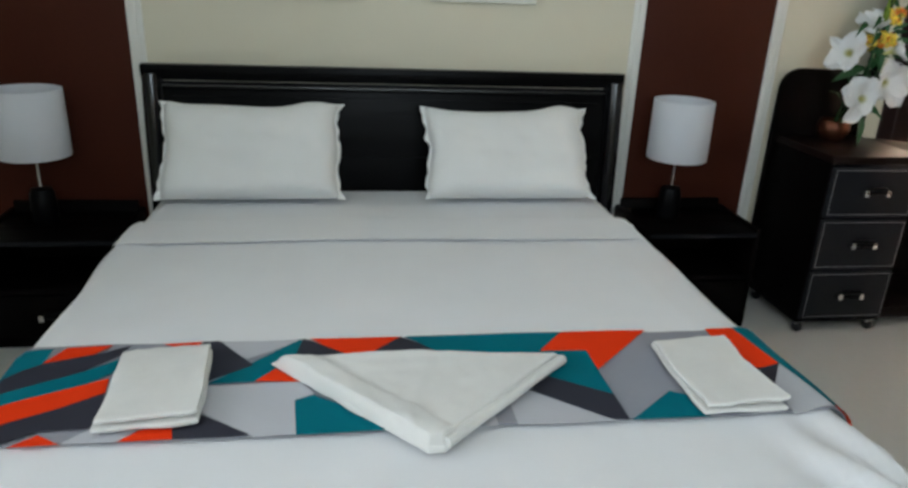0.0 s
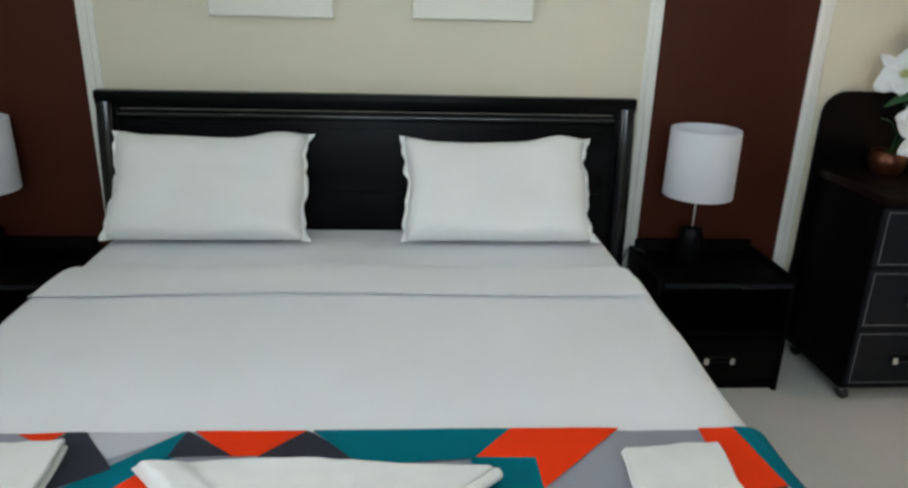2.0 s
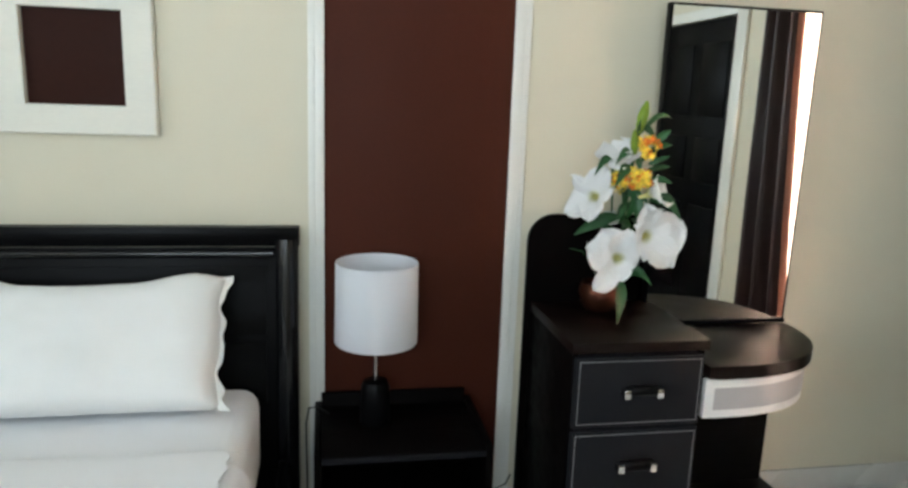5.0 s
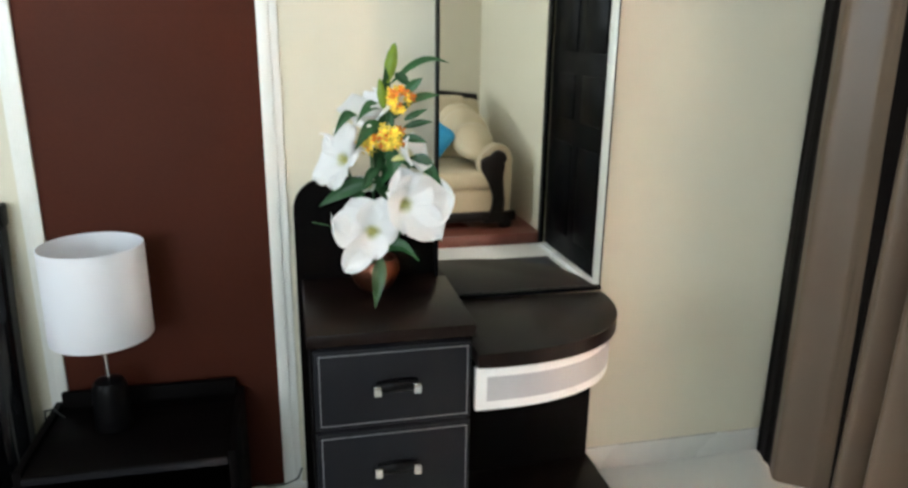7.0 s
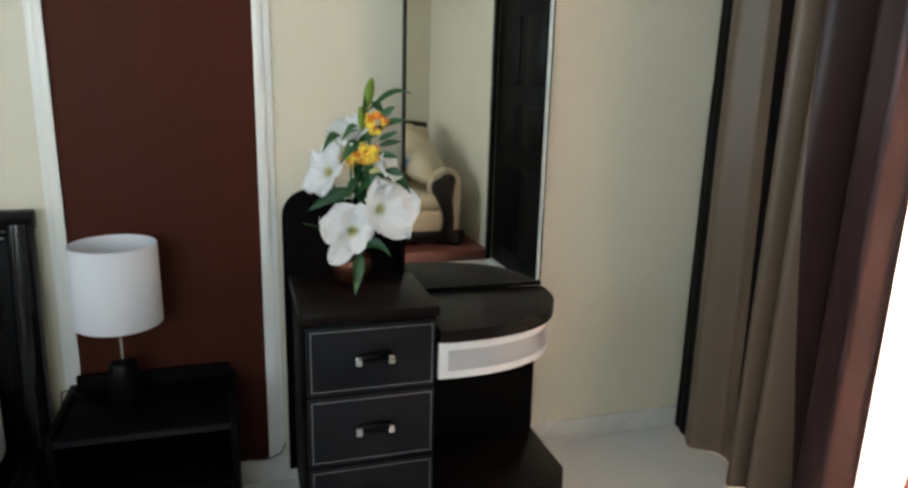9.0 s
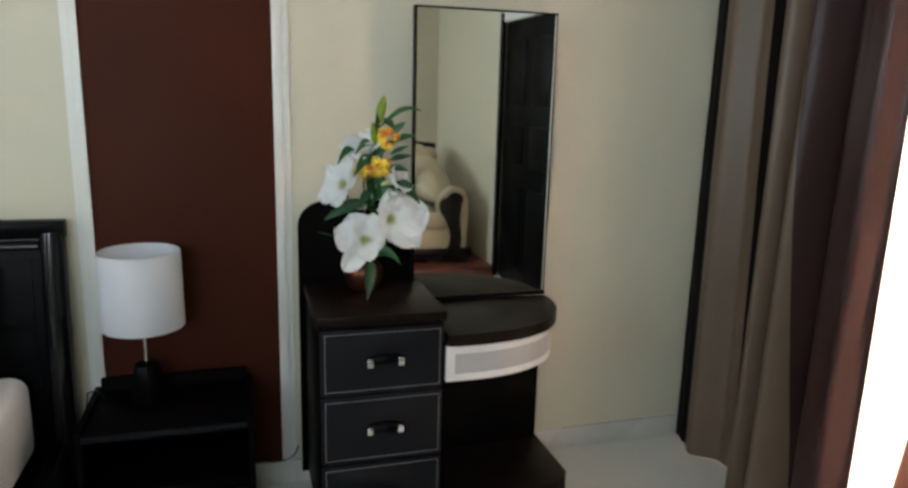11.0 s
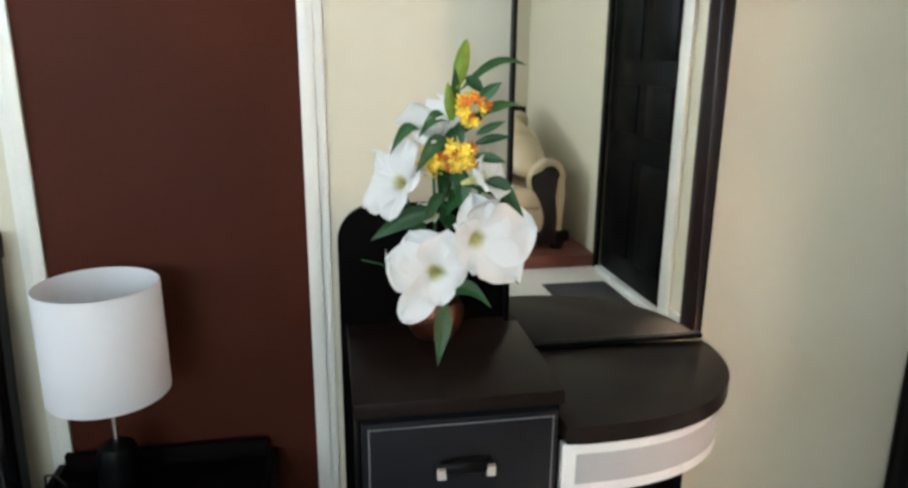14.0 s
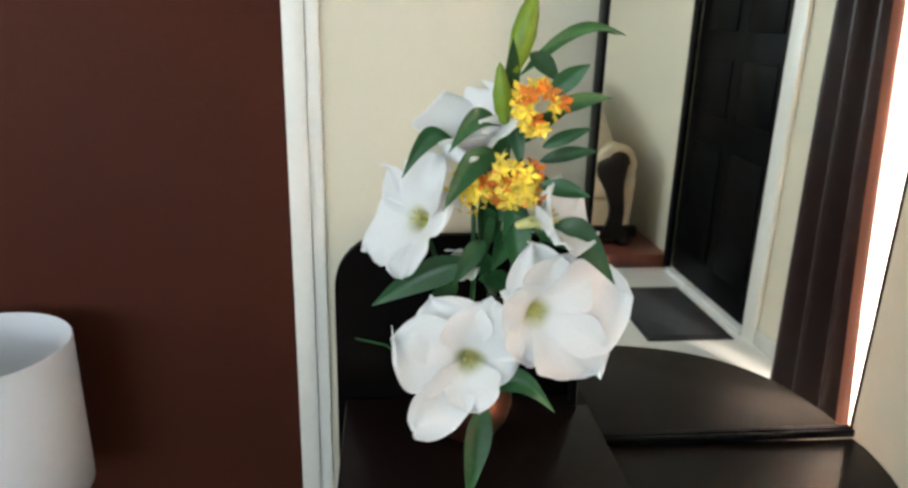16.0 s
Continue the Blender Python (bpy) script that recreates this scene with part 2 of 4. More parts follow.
def prism(outline, axis, a, b, bevel=0.0, bm=None):
    """Extrude a closed outline along an axis from a to b; the outline gives the other two coordinates in order."""
    bm = bm or bmesh.new()

    def place(p, q):
        return {"x": (q, p[0], p[1]), "y": (p[0], q, p[1]), "z": (p[0], p[1], q)}[axis]
    lo = [bm.verts.new(place(p, a)) for p in outline]
    hi = [bm.verts.new(place(p, b)) for p in outline]
    k = len(outline)
    caps = [bm.faces.new(lo), bm.faces.new(hi)]
    for i in range(k):
        bm.faces.new((lo[i], lo[(i + 1) % k], hi[(i + 1) % k], hi[i]))
    if bevel:
        bmesh.ops.bevel(bm, geom=list({e for f in caps for e in f.edges}), offset=bevel, segments=2, affect="EDGES", profile=0.5)
    return bm


def tube(points, radius, seg=8, bm=None, taper=1.0):
    bm = bm or bmesh.new()
    pts = [Vector(p) for p in points]
    rings = []
    for i, p in enumerate(pts):
        d = (pts[min(i + 1, len(pts) - 1)] - pts[max(i - 1, 0)]).normalized()
        u = d.orthogonal().normalized()
        w = d.cross(u)
        r = radius * (1 + (taper - 1) * i / (len(pts) - 1))
        rings.append([bm.verts.new(p + r * (math.cos(2 * math.pi * k / seg) * u + math.sin(2 * math.pi * k / seg) * w)) for k in range(seg)])
    for a, b in zip(rings, rings[1:]):
        for k in range(seg):
            bm.faces.new((a[k], a[(k + 1) % seg], b[(k + 1) % seg], b[k]))
    bm.faces.new(rings[0])
    bm.faces.new(rings[-1])
    return bm


def sheet(fn, nu, nv, bm=None, mat_of=None):
    """A grid of fn(u, v), u and v from 0 to 1."""
    bm = bm or bmesh.new()
    g = [[bm.verts.new(fn(i / nu, j / nv)) for j in range(nv + 1)] for i in range(nu + 1)]
    for i in range(nu):
        for j in range(nv):
            f = bm.faces.new((g[i][j], g[i + 1][j], g[i + 1][j + 1], g[i][j + 1]))
            if mat_of:
                f.material_index = mat_of((i + 0.5) / nu, (j + 0.5) / nv)
    return bm


def thicken(bm, t):
    bmesh.ops.recalc_face_normals(bm, faces=bm.faces)
    bmesh.ops.solidify(bm, geom=list(bm.faces), thickness=t)
    return bm


# ---- the room ----
XW, XE, YS, YN, H = -1.9, 4.12, -1.5, 3.35, 2.7
DOOR_Y0, DOOR_Y1, DOOR_H = 0.365, 1.335, 2.05
WIN_Y0, WIN_Y1, WIN_H = 1.98, 3.0, 2.2

# the ground is out of view, laid to bounce daylight into the windows
structure("ground", bx(-40, 40, -40, 40, -0.5, -0.16), GROUND, "unseen pale ground outside, added to bounce light in", "ground", False)
structure("floor", bx(XW - 0.12, XE + 0.12, YS - 0.12, YN + 0.12, -0.12, 0.0), FLOOR, "pale grey polished tile floor", "floor", False)
structure("ceiling", bx(XW - 0.12, XE + 0.12, YS - 0.12, YN + 0.12, H, H + 0.12), CEIL, "plain white painted ceiling", "ceiling", False)
structure("wall_north", bx(XW - 0.12, XE + 0.12, YN, YN + 0.12, 0.0, H), CREAM, "cream painted wall behind the bed", "wall", False)
bm = bmesh.new()
for y0, y1, z0, z1 in ((YS, -0.5, 0, H), (-0.5, 1.5, 0, 1.05), (-0.5, 1.5, 2.45, H), (1.5, YN, 0, H)):
    box(bm, XW - 0.12, XW, y0, y1, z0, z1)
structure("wall_west", bm, CREAM, "cream painted side wall", "wall", False)
bm = bmesh.new()
for y0, y1, z0, z1 in ((YS, DOOR_Y0, 0, H), (DOOR_Y0, DOOR_Y1, DOOR_H, H), (DOOR_Y1, WIN_Y0, 0, H), (WIN_Y0, WIN_Y1, WIN_H, H), (WIN_Y0, WIN_Y1, 0, 0.1), (WIN_Y1, YN, 0, H)):
    box(bm, XE, XE + 0.12, y0, y1, z0, z1)
structure("wall_east", bm, CREAM, "cream painted wall with window and door", "wall", False)
bm = bmesh.new()
for x0, x1, z0, z1 in ((XW - 0.12, -0.2, 0, H), (-0.2, 1.8, 0, 1.2), (-0.2, 1.8, 2.5, H), (1.8, XE + 0.12, 0, H)):
    box(bm, x0, x1, YS - 0.12, YS, z0, z1)
structure("wall_south", bm, CREAM, "cream painted wall behind the sofa", "wall", False)

# skirting tiles
bm = bx(XW, XE, YN - 0.012, YN, 0.0, 0.092, 0.003)
box(bm, XE - 0.012, XE, WIN_Y1 + 0.02, YN - 0.012, 0.0, 0.092, 0.003)
box(bm, XE - 0.012, XE, DOOR_Y1 + 0.08, WIN_Y0 - 0.02, 0.0, 0.092, 0.003)
box(bm, XW, XW + 0.012, YS, YN - 0.012, 0.0, 0.092, 0.003)
structure("baseboard", bm, SKIRT, "pale glazed tile skirting", "baseboard")


def wall_panel(number, x0, x1):
    """A painted brown band with white mouldings at both sides."""
    p = structure("wall_panel_%d" % number, bx(x0, x1, YN - 0.006, YN - 0.001, 0.094, H, 0.001), BROWN, "chocolate brown painted wall panel between white mouldings", "wall panel")
    for a, b, c in ((x0 - 0.028, x0, 0.016), (x1, x1 + 0.034, 0.016), (x0 - 0.05, x0 - 0.028, 0.009), (x1 + 0.034, x1 + 0.056, 0.009)):
        t = structure("trim", bx(a, b, YN - c, YN - 0.0005, 0.094, H, 0.0014), WHITE_TRIM, "white glossy moulding beside the brown panel", "trim")
    return p


wall_panel(1, 1.587, 2.186)
wall_panel(2, -1.125, -0.522)

# window in the east wall
w1 = tagged(new("window_1"), "tall white-framed window behind the curtains", "window", kind="structure")
bm = bmesh.new()
for y0, y1, z0, z1 in ((WIN_Y0, WIN_Y0 + 0.05, 0.1, WIN_H), (WIN_Y1 - 0.05, WIN_Y1, 0.1, WIN_H), (WIN_Y0 + 0.05, WIN_Y1 - 0.05, 0.1, 0.15), (WIN_Y0 + 0.05, WIN_Y1 - 0.05, WIN_H - 0.05, WIN_H),
                       ((WIN_Y0 + WIN_Y1) / 2 - 0.025, (WIN_Y0 + WIN_Y1) / 2 + 0.025, 0.15, WIN_H - 0.05)):
    box(bm, XE + 0.04, XE + 0.09, y0, y1, z0, z1, 0.004)
part("window_frame", bm, ALU, w1)
for y0, y1 in ((WIN_Y0 + 0.05, (WIN_Y0 + WIN_Y1) / 2 - 0.025), ((WIN_Y0 + WIN_Y1) / 2 + 0.025, WIN_Y1 - 0.05)):
    pane = part("pane", bx(XE + 0.062, XE + 0.068, y0, y1, 0.15, WIN_H - 0.05), GLASS, w1, smooth=False)
    pane.visible_shadow = False
# no window is seen here; added as an opening for the south lamp
w2 = tagged(new("window_2"), "unseen white-framed window, added for light in the wall behind the sofa", "window", kind="structure")
bm = bmesh.new()
for x0, x1, z0, z1 in ((-0.2, -0.15, 1.2, 2.5), (1.75, 1.8, 1.2, 2.5), (-0.15, 1.75, 1.2, 1.25), (-0.15, 1.75, 2.45, 2.5), (0.775, 0.825, 1.25, 2.45)):
    box(bm, x0, x1, YS - 0.09, YS - 0.04, z0, z1, 0.004)
part("window_frame", bm, ALU, w2)

# likewise unseen, made to hold the lamp in the west wall
w3 = tagged(new("window_3"), "unseen white-framed window, added for light in the side wall", "window", kind="structure")
bm = bmesh.new()
for y0, y1, z0, z1 in ((-0.5, -0.45, 1.05, 2.45), (1.45, 1.5, 1.05, 2.45), (-0.45, 1.45, 1.05, 1.1), (-0.45, 1.45, 2.4, 2.45), (0.475, 0.525, 1.1, 2.4)):
    box(bm, XW - 0.04, XW - 0.005, y0, y1, z0, z1, 0.004)
part("window_frame", bm, ALU, w3)

# door in the east wall
d1 = tagged(new("door_1"), "closed black panelled door in white frame", "door", kind="structure")
bm = bmesh.new()
part("door_jamb", bx(XE - 0.024, XE - 0.001, DOOR_Y0 - 0.05, DOOR_Y0 + 0.022, 0.0, DOOR_H + 0.07, 0.004), DOOR, d1, "black hinge-side jamb")
for y0, y1, z0, z1 in ((DOOR_Y1 - 0.02, DOOR_Y1 + 0.09, 0, DOOR_H + 0.07), (DOOR_Y0 + 0.023, DOOR_Y1 - 0.021, DOOR_H, DOOR_H + 0.07)):
    box(bm, XE - 0.022, XE - 0.001, y0, y1, z0, z1, 0.004)
part("door_frame", bm, WHITE_TRIM, d1, "white painted architrave")
part("door_sill", bx(XE - 0.035, XE + 0.03, DOOR_Y0 + 0.024, DOOR_Y1 - 0.022, 0.0, 0.025, 0.003), WHITE_LAM, d1, "white threshold strip")
leaf = part("door_leaf", bx(XE + 0.012, XE + 0.052, DOOR_Y0 + 0.004, DOOR_Y1 - 0.004, 0.026, DOOR_H - 0.004, 0.003), DOOR, d1, "black glossy door leaf")
dw = (DOOR_Y1 - DOOR_Y0 - 0.33) / 2
for k in range(2):
    for z0, z1 in ((0.18, 0.82), (0.98, 1.28), (1.42, 1.9)):
        y0 = DOOR_Y0 + 0.11 + k * (dw + 0.11)
        part("door_panel", bx(XE + 0.004, XE + 0.0125, y0, y0 + dw, z0, z1, 0.007), DOOR, leaf)

# ---- the bed ----
HX0, HX1, HT = -0.48, 1.505, 1.068
bed = thing("bed", (0.5125, 3.3, 0.0), "king-size bed with black lacquered sleigh headboard", "bed")
bw = (HX1 - HX0) / 2


def sleigh(z):
    """How far the headboard's face bows from the wall at the height z."""
    k = max(0.0, z - 0.35) / 0.72
    return -0.045 + 0.055 * k * k


def curved_slab(x0, x1, z0, z1, front, back, n=14):
    outline = [(sleigh(z0 + (z1 - z0) * i / n) + front, z0 + (z1 - z0) * i / n) for i in range(n + 1)]
    outline += [(sleigh(z0 + (z1 - z0) * i / n) + back, z0 + (z1 - z0) * i / n) for i in range(n, -1, -1)]
    return prism(outline, "x", x0, x1, 0.004)


part("headboard_panel", curved_slab(-bw + 0.07, bw - 0.07, 0.2, 1.0, 0.0, 0.02), LACQUER, bed)
for s in (-1, 1):
    post = curved_slab(min(s * bw, s * (bw - 0.072)), max(s * bw, s * (bw - 0.072)), 0.0, HT - 0.02, -0.018, 0.025)
    p = part("headboard_post", post, LACQUER, bed)
    bm = bmesh.new()
    tube([(s * (bw - 0.036), sleigh(z) - 0.016, z) for z in [0.1 + 0.093 * i for i in range(11)]], 0.033, 16, bm)
    part("post_moulding", bm, GLOSS, p, "glossy rounded black moulding")
rail = prism([(-0.012 + 0.0, HT), (0.03, HT), (0.035, HT - 0.012), (0.03, HT - 0.06), (-0.006, HT - 0.06), (-0.014, HT - 0.045), (-0.018, HT - 0.02)], "x", -bw - 0.004, bw + 0.004, 0.003)
part("top_rail", rail, LACQUER, bed)
part("bead_moulding", tube([(-bw + 0.075 + (2 * bw - 0.15) * i / 8, sleigh(0.985) - 0.006, 0.985) for i in range(9)], 0.013, 10), GLOSS, bed, "glossy bead below the top rail")
for z0, z1 in ((0.73, 0.945), (0.50, 0.705)):
    part("headboard_inset", curved_slab(-bw + 0.10, bw - 0.10, z0, z1, -0.004, 0.001, 6), LACQUER, bed)
for s in (-1, 1):
    xa, xb = sorted((s * 0.93, s * 0.965))
    part("side_rail", bx(xa, xb, -2.13, -0.05, 0.14, 0.32, 0.008), LACQUER, bed)
part("footboard", bx(-0.97, 0.97, -2.19, -2.15, 0.08, 0.36, 0.01), LACQUER, bed)
for x in (-0.9, 0.9):
    part("leg", bx(x - 0.035, x + 0.035, -2.18, -2.11, 0.0, 0.14, 0.006), LACQUER, bed)
part("slat_base", bx(-0.925, 0.925, -2.14, -0.06, 0.24, 0.28), LACQUER, bed)

BX0, BX1, BY0, BZ = -0.435, 1.395, 1.16, 0.578
mat_bm = bx(BX0 + 0.008, BX1 - 0.008, BY0 + 0.02, 3.235, 0.285, BZ, 0.055, 5)
bmesh.ops.subdivide_edges(mat_bm, edges=[e for e in mat_bm.edges if e.calc_length() > 1.0], cuts=8, use_grid_fill=True)
for v in mat_bm.verts:
    v.co.x -= 0.024 * min(1.0, max(0.0, (2.9 - v.co.y) / 1.5)) * min(1.0, max(0.0, (v.co.x - 0.9) / 0.45))
mattress = solo("mattress", mat_bm, LINEN, "thick mattress in fitted white sheet", "mattress")


def drape(x, y, lift, r=0.06):
    """Lay a flat cloth point over the mattress, so that what lies past its edges hangs down."""
    z = BZ + lift
    px, py = x, y
    for side, edge in ((1, BX1 + lift), (-1, BX0 - lift)):
        d = side * (x - (edge - side * r))
        if d > 0:
            if d < r * math.pi / 2:
                px = edge - side * r + side * r * math.sin(d / r)
                z -= r - r * math.cos(d / r)
            else:
                e = d - r * math.pi / 2
                px = edge + side * (0.05 * e + 0.010 * math.sin(9 * y + 2 * side) * min(1, e * 5) + 0.006 * math.sin(23 * y) * min(1, e * 4))
                z -= r + e
    d = BY0 - lift + r - y
    if d > 0:
        if d < r * math.pi / 2:
            py = BY0 - lift + r - r * math.sin(d / r)
            z -= r - r * math.cos(d / r)
        else:
            e = d - r * math.pi / 2
            py = BY0 - lift - 0.04 * e - 0.012 * math.sin(8 * x) * min(1, e * 5)
            z -= r + e
    return Vector((px - foot_inset(px, py), py, max(z, 0.03 + lift)))


def foot_inset(x, y):
    """The bed's far side runs slightly in towards the foot."""
    return 0.022 * min(1.0, max(0.0, (2.9 - y) / 1.5)) * min(1.0, max(0.0, (x - 0.9) / 0.45))


def wrinkle(x, y):
    n = noise.noise((x * 2.1, y * 2.6, 0.3)) * 0.004 + noise.noise((x * 7, y * 5, 4.0)) * 0.0018
    side = max(0.0, x - 1.05)
    corner = math.exp(-((x - 1.33) / 0.13) ** 2 - ((y - 1.27) / 0.13) ** 2)
    n += 0.024 * corner * math.sin(38 * (x + 0.45 * y)) + 0.004 * math.exp(-((x + 0.3) / 0.25) ** 2 - ((y - 2.3) / 0.5) ** 2) * math.sin(22 * (x - 0.6 * y))
    return n + 0.010 * side * math.sin(14 * x + 5 * y) + 0.004 * noise.noise((x * 16, y * 4, 9.0)) * min(1, side * 4)


def cover_top(u, v):
    x = BX0 - 0.36 + u * (BX1 - BX0 + 0.72)
    y = 0.86 + v * (2.70 - 0.86) + 0.012 * math.sin(2.2 * x) * v
    return drape(x, y, 0.012 + wrinkle(x, y))


solo("bedspread", thicken(sheet(cover_top, 110, 74), 0.006), LINEN, "smooth white cotton bedspread hanging over the mattress", "bedspread", angle=60)


def fold(u, v):
    """The turned-down band: out along the top, round, and back underneath."""
    x = BX0 + 0.01 + u * (BX1 - BX0 - 0.048)
    w, t = 0.235, 0.0016
    x += 0.030 * max(0.0, u - 0.9) / 0.1 * noise.noise((v * 9, 3.0, 1.0))
    s = v * (2 * w + math.pi * t)
    if s < w:
        y, z = 2.535 + s, 2 * t + 0.005 * math.exp(-s / 0.018)
    elif s < w + math.pi * t:
        a = (s - w) / t
        y, z = 2.535 + w + t * math.sin(a), t + t * math.cos(a)
    else:
        y, z = 2.535 + w - 0.90 * (s - w - math.pi * t), 0.0
    bow = 0.018 * math.sin(1.7 * x + 0.5) + 0.008 * math.sin(5 * x) - 0.012 * x
    puff = 0.007 * math.sin(math.pi * min(1, s / w)) * (0.6 + 0.8 * noise.noise((x * 3, 1.0, 2.0))) if s < w else 0.0
    return drape(x, y + bow, 0.0165 + z + puff + 0.4 * wrinkle(x, y), 0.065)


solo("top_sheet", thicken(sheet(fold, 90, 26), 0.0022), LINEN, "white top sheet turned down over the bedspread", "sheet", angle=70)

# the runner and its printed patches
runner = thing("bed_runner", (0, 0, 0), "bed runner printed with teal, orange-red and grey triangles", "bed runner")


def run_lift(x, y, extra):
    return drape(x, y, 0.021 + extra + wrinkle(x, y))


def runner_top(u, v):
    x = BX0 - 0.16 + u * (BX1 - BX0 + 0.258)
    return run_lift(x, 1.487 - 0.012 * (x - 0.4) + v * (0.376 - 0.005 * x), 0.0)


part("cloth", thicken(sheet(runner_top, 100, 20), 0.003), CLOTH["G"], runner, "mid-grey ground cloth", angle=70)
printed = []


def patch(colour, *corners):
    """One printed colour field, cut into small faces so that it follows the cloth."""
    bm = bmesh.new()
    level = 0.0026 + 0.0003 * (len(printed) % 6)
    bm.faces.new([bm.verts.new((x, y, 0)) for x, y in corners])
    bmesh.ops.triangulate(bm, faces=bm.faces)
    for axis, lo, hi, step in ((0, -0.66, 1.62, 0.03), (1, 1.38, 1.9, 0.04)):
        c = lo
        while c < hi:
            co, no = [0, 0, 0], [0, 0, 0]
            co[axis], no[axis] = c, 1
            bmesh.ops.bisect_plane(bm, geom=bm.verts[:] + bm.edges[:] + bm.faces[:], plane_co=co, plane_no=no)
            c += step * (0.6 if axis == 0 and c > 1.25 else 1)
    for v in bm.verts:
        v.co = run_lift(v.co.x, v.co.y, level)
    printed.append(part("printed_patch", bm, CLOTH[colour], runner, angle=70))


patch("T", (-0.60, 1.85), (-0.36, 1.86), (-0.36, 1.79), (-0.60, 1.60))
patch("D", (-0.60, 1.60), (-0.36, 1.79), (-0.26, 1.82), (-0.19, 1.86), (-0.20, 1.82), (-0.26, 1.75), (-0.60, 1.55))
patch("T", (-0.60, 1.55), (-0.26, 1.75), (-0.20, 1.80), (-0.19, 1.75), (-0.24, 1.70), (-0.60, 1.50))
patch("R", (-0.60, 1.49), (-0.33, 1.65), (-0.20, 1.72), (-0.19, 1.66), (-0.26, 1.61), (-0.46, 1.49))
patch("R", (-0.36, 1.79), (-0.33, 1.86), (-0.23, 1.86), (-0.26, 1.82))
patch("D", (-0.46, 1.49), (-0.26, 1.61), (-0.19, 1.66), (-0.17, 1.53), (-0.27, 1.53), (-0.33, 1.49))
patch("R", (-0.31, 1.485), (-0.27, 1.52), (-0.22, 1.485))
patch("L", (-0.22, 1.485), (-0.18, 1.53), (-0.09, 1.52), (-0.12, 1.485))
patch("R", (-0.12, 1.485), (-0.09, 1.52), (-0.02, 1.53), (-0.02, 1.485))
patch("D", (0.01, 1.57), (0.13, 1.485), (-0.02, 1.485), (-0.03, 1.53))
patch("D", (-0.03, 1.865), (0.01, 1.865), (0.10, 1.75), (0.01, 1.69), (-0.02, 1.80))
patch("R", (-0.12, 1.862), (-0.03, 1.865), (-0.05, 1.82))
patch("L", (0.01, 1.86), (0.20, 1.863), (0.15, 1.82), (0.08, 1.78))
patch("T", (0.01, 1.68), (0.20, 1.863), (0.21, 1.79), (0.15, 1.72), (0.11, 1.68))
patch("R", (0.11, 1.68), (0.15, 1.73), (0.21, 1.67))
patch("L", (0.01, 1.67), (0.21, 1.67), (0.24, 1.62), (0.20, 1.60), (0.21, 1.48), (0.13, 1.48), (0.02, 1.57))
patch("T", (0.20, 1.60), (0.24, 1.615), (0.43, 1.475), (0.21, 1.478))
patch("D", (0.205, 1.863), (0.31, 1.78), (0.19, 1.78))
patch("R", (0.22, 1.863), (0.44, 1.861), (0.36, 1.78), (0.30, 1.78))
patch("D", (0.44, 1.861), (0.56, 1.76), (0.34, 1.76))
patch("T", (0.45, 1.861), (0.85, 1.857), (0.77, 1.76), (0.55, 1.75))
patch("T", (0.76, 1.765), (0.885, 1.76), (0.885, 1.56), (0.76, 1.64))
patch("R", (0.85, 1.857), (1.08, 1.853), (0.885, 1.67), (0.885, 1.76), (0.77, 1.765))
patch("D", (0.76, 1.65), (0.885, 1.565), (0.885, 1.47), (0.85, 1.475), (0.70, 1.60))
patch("L", (0.65, 1.56), (0.70, 1.60), (0.86, 1.472), (0.65, 1.474))
patch("L", (0.50, 1.475), (0.61, 1.53), (0.61, 1.474))
patch("T", (0.89, 1.47), (1.02, 1.57), (1.10, 1.53), (1.07, 1.469))
patch("R", (1.25, 1.848), (1.325, 1.847), (1.352, 1.66), (1.245, 1.64))
patch("D", (1.245, 1.64), (1.352, 1.66), (1.285, 1.57))
patch("T", (1.325, 1.847), (1.493, 1.845), (1.493, 1.455), (1.378, 1.48), (1.352, 1.66))
patch("L", (1.285, 1.57), (1.352, 1.66), (1.378, 1.48), (1.27, 1.466))
patch("R", (1.385, 1.50), (1.493, 1.53), (1.493, 1.462), (1.375, 1.466))


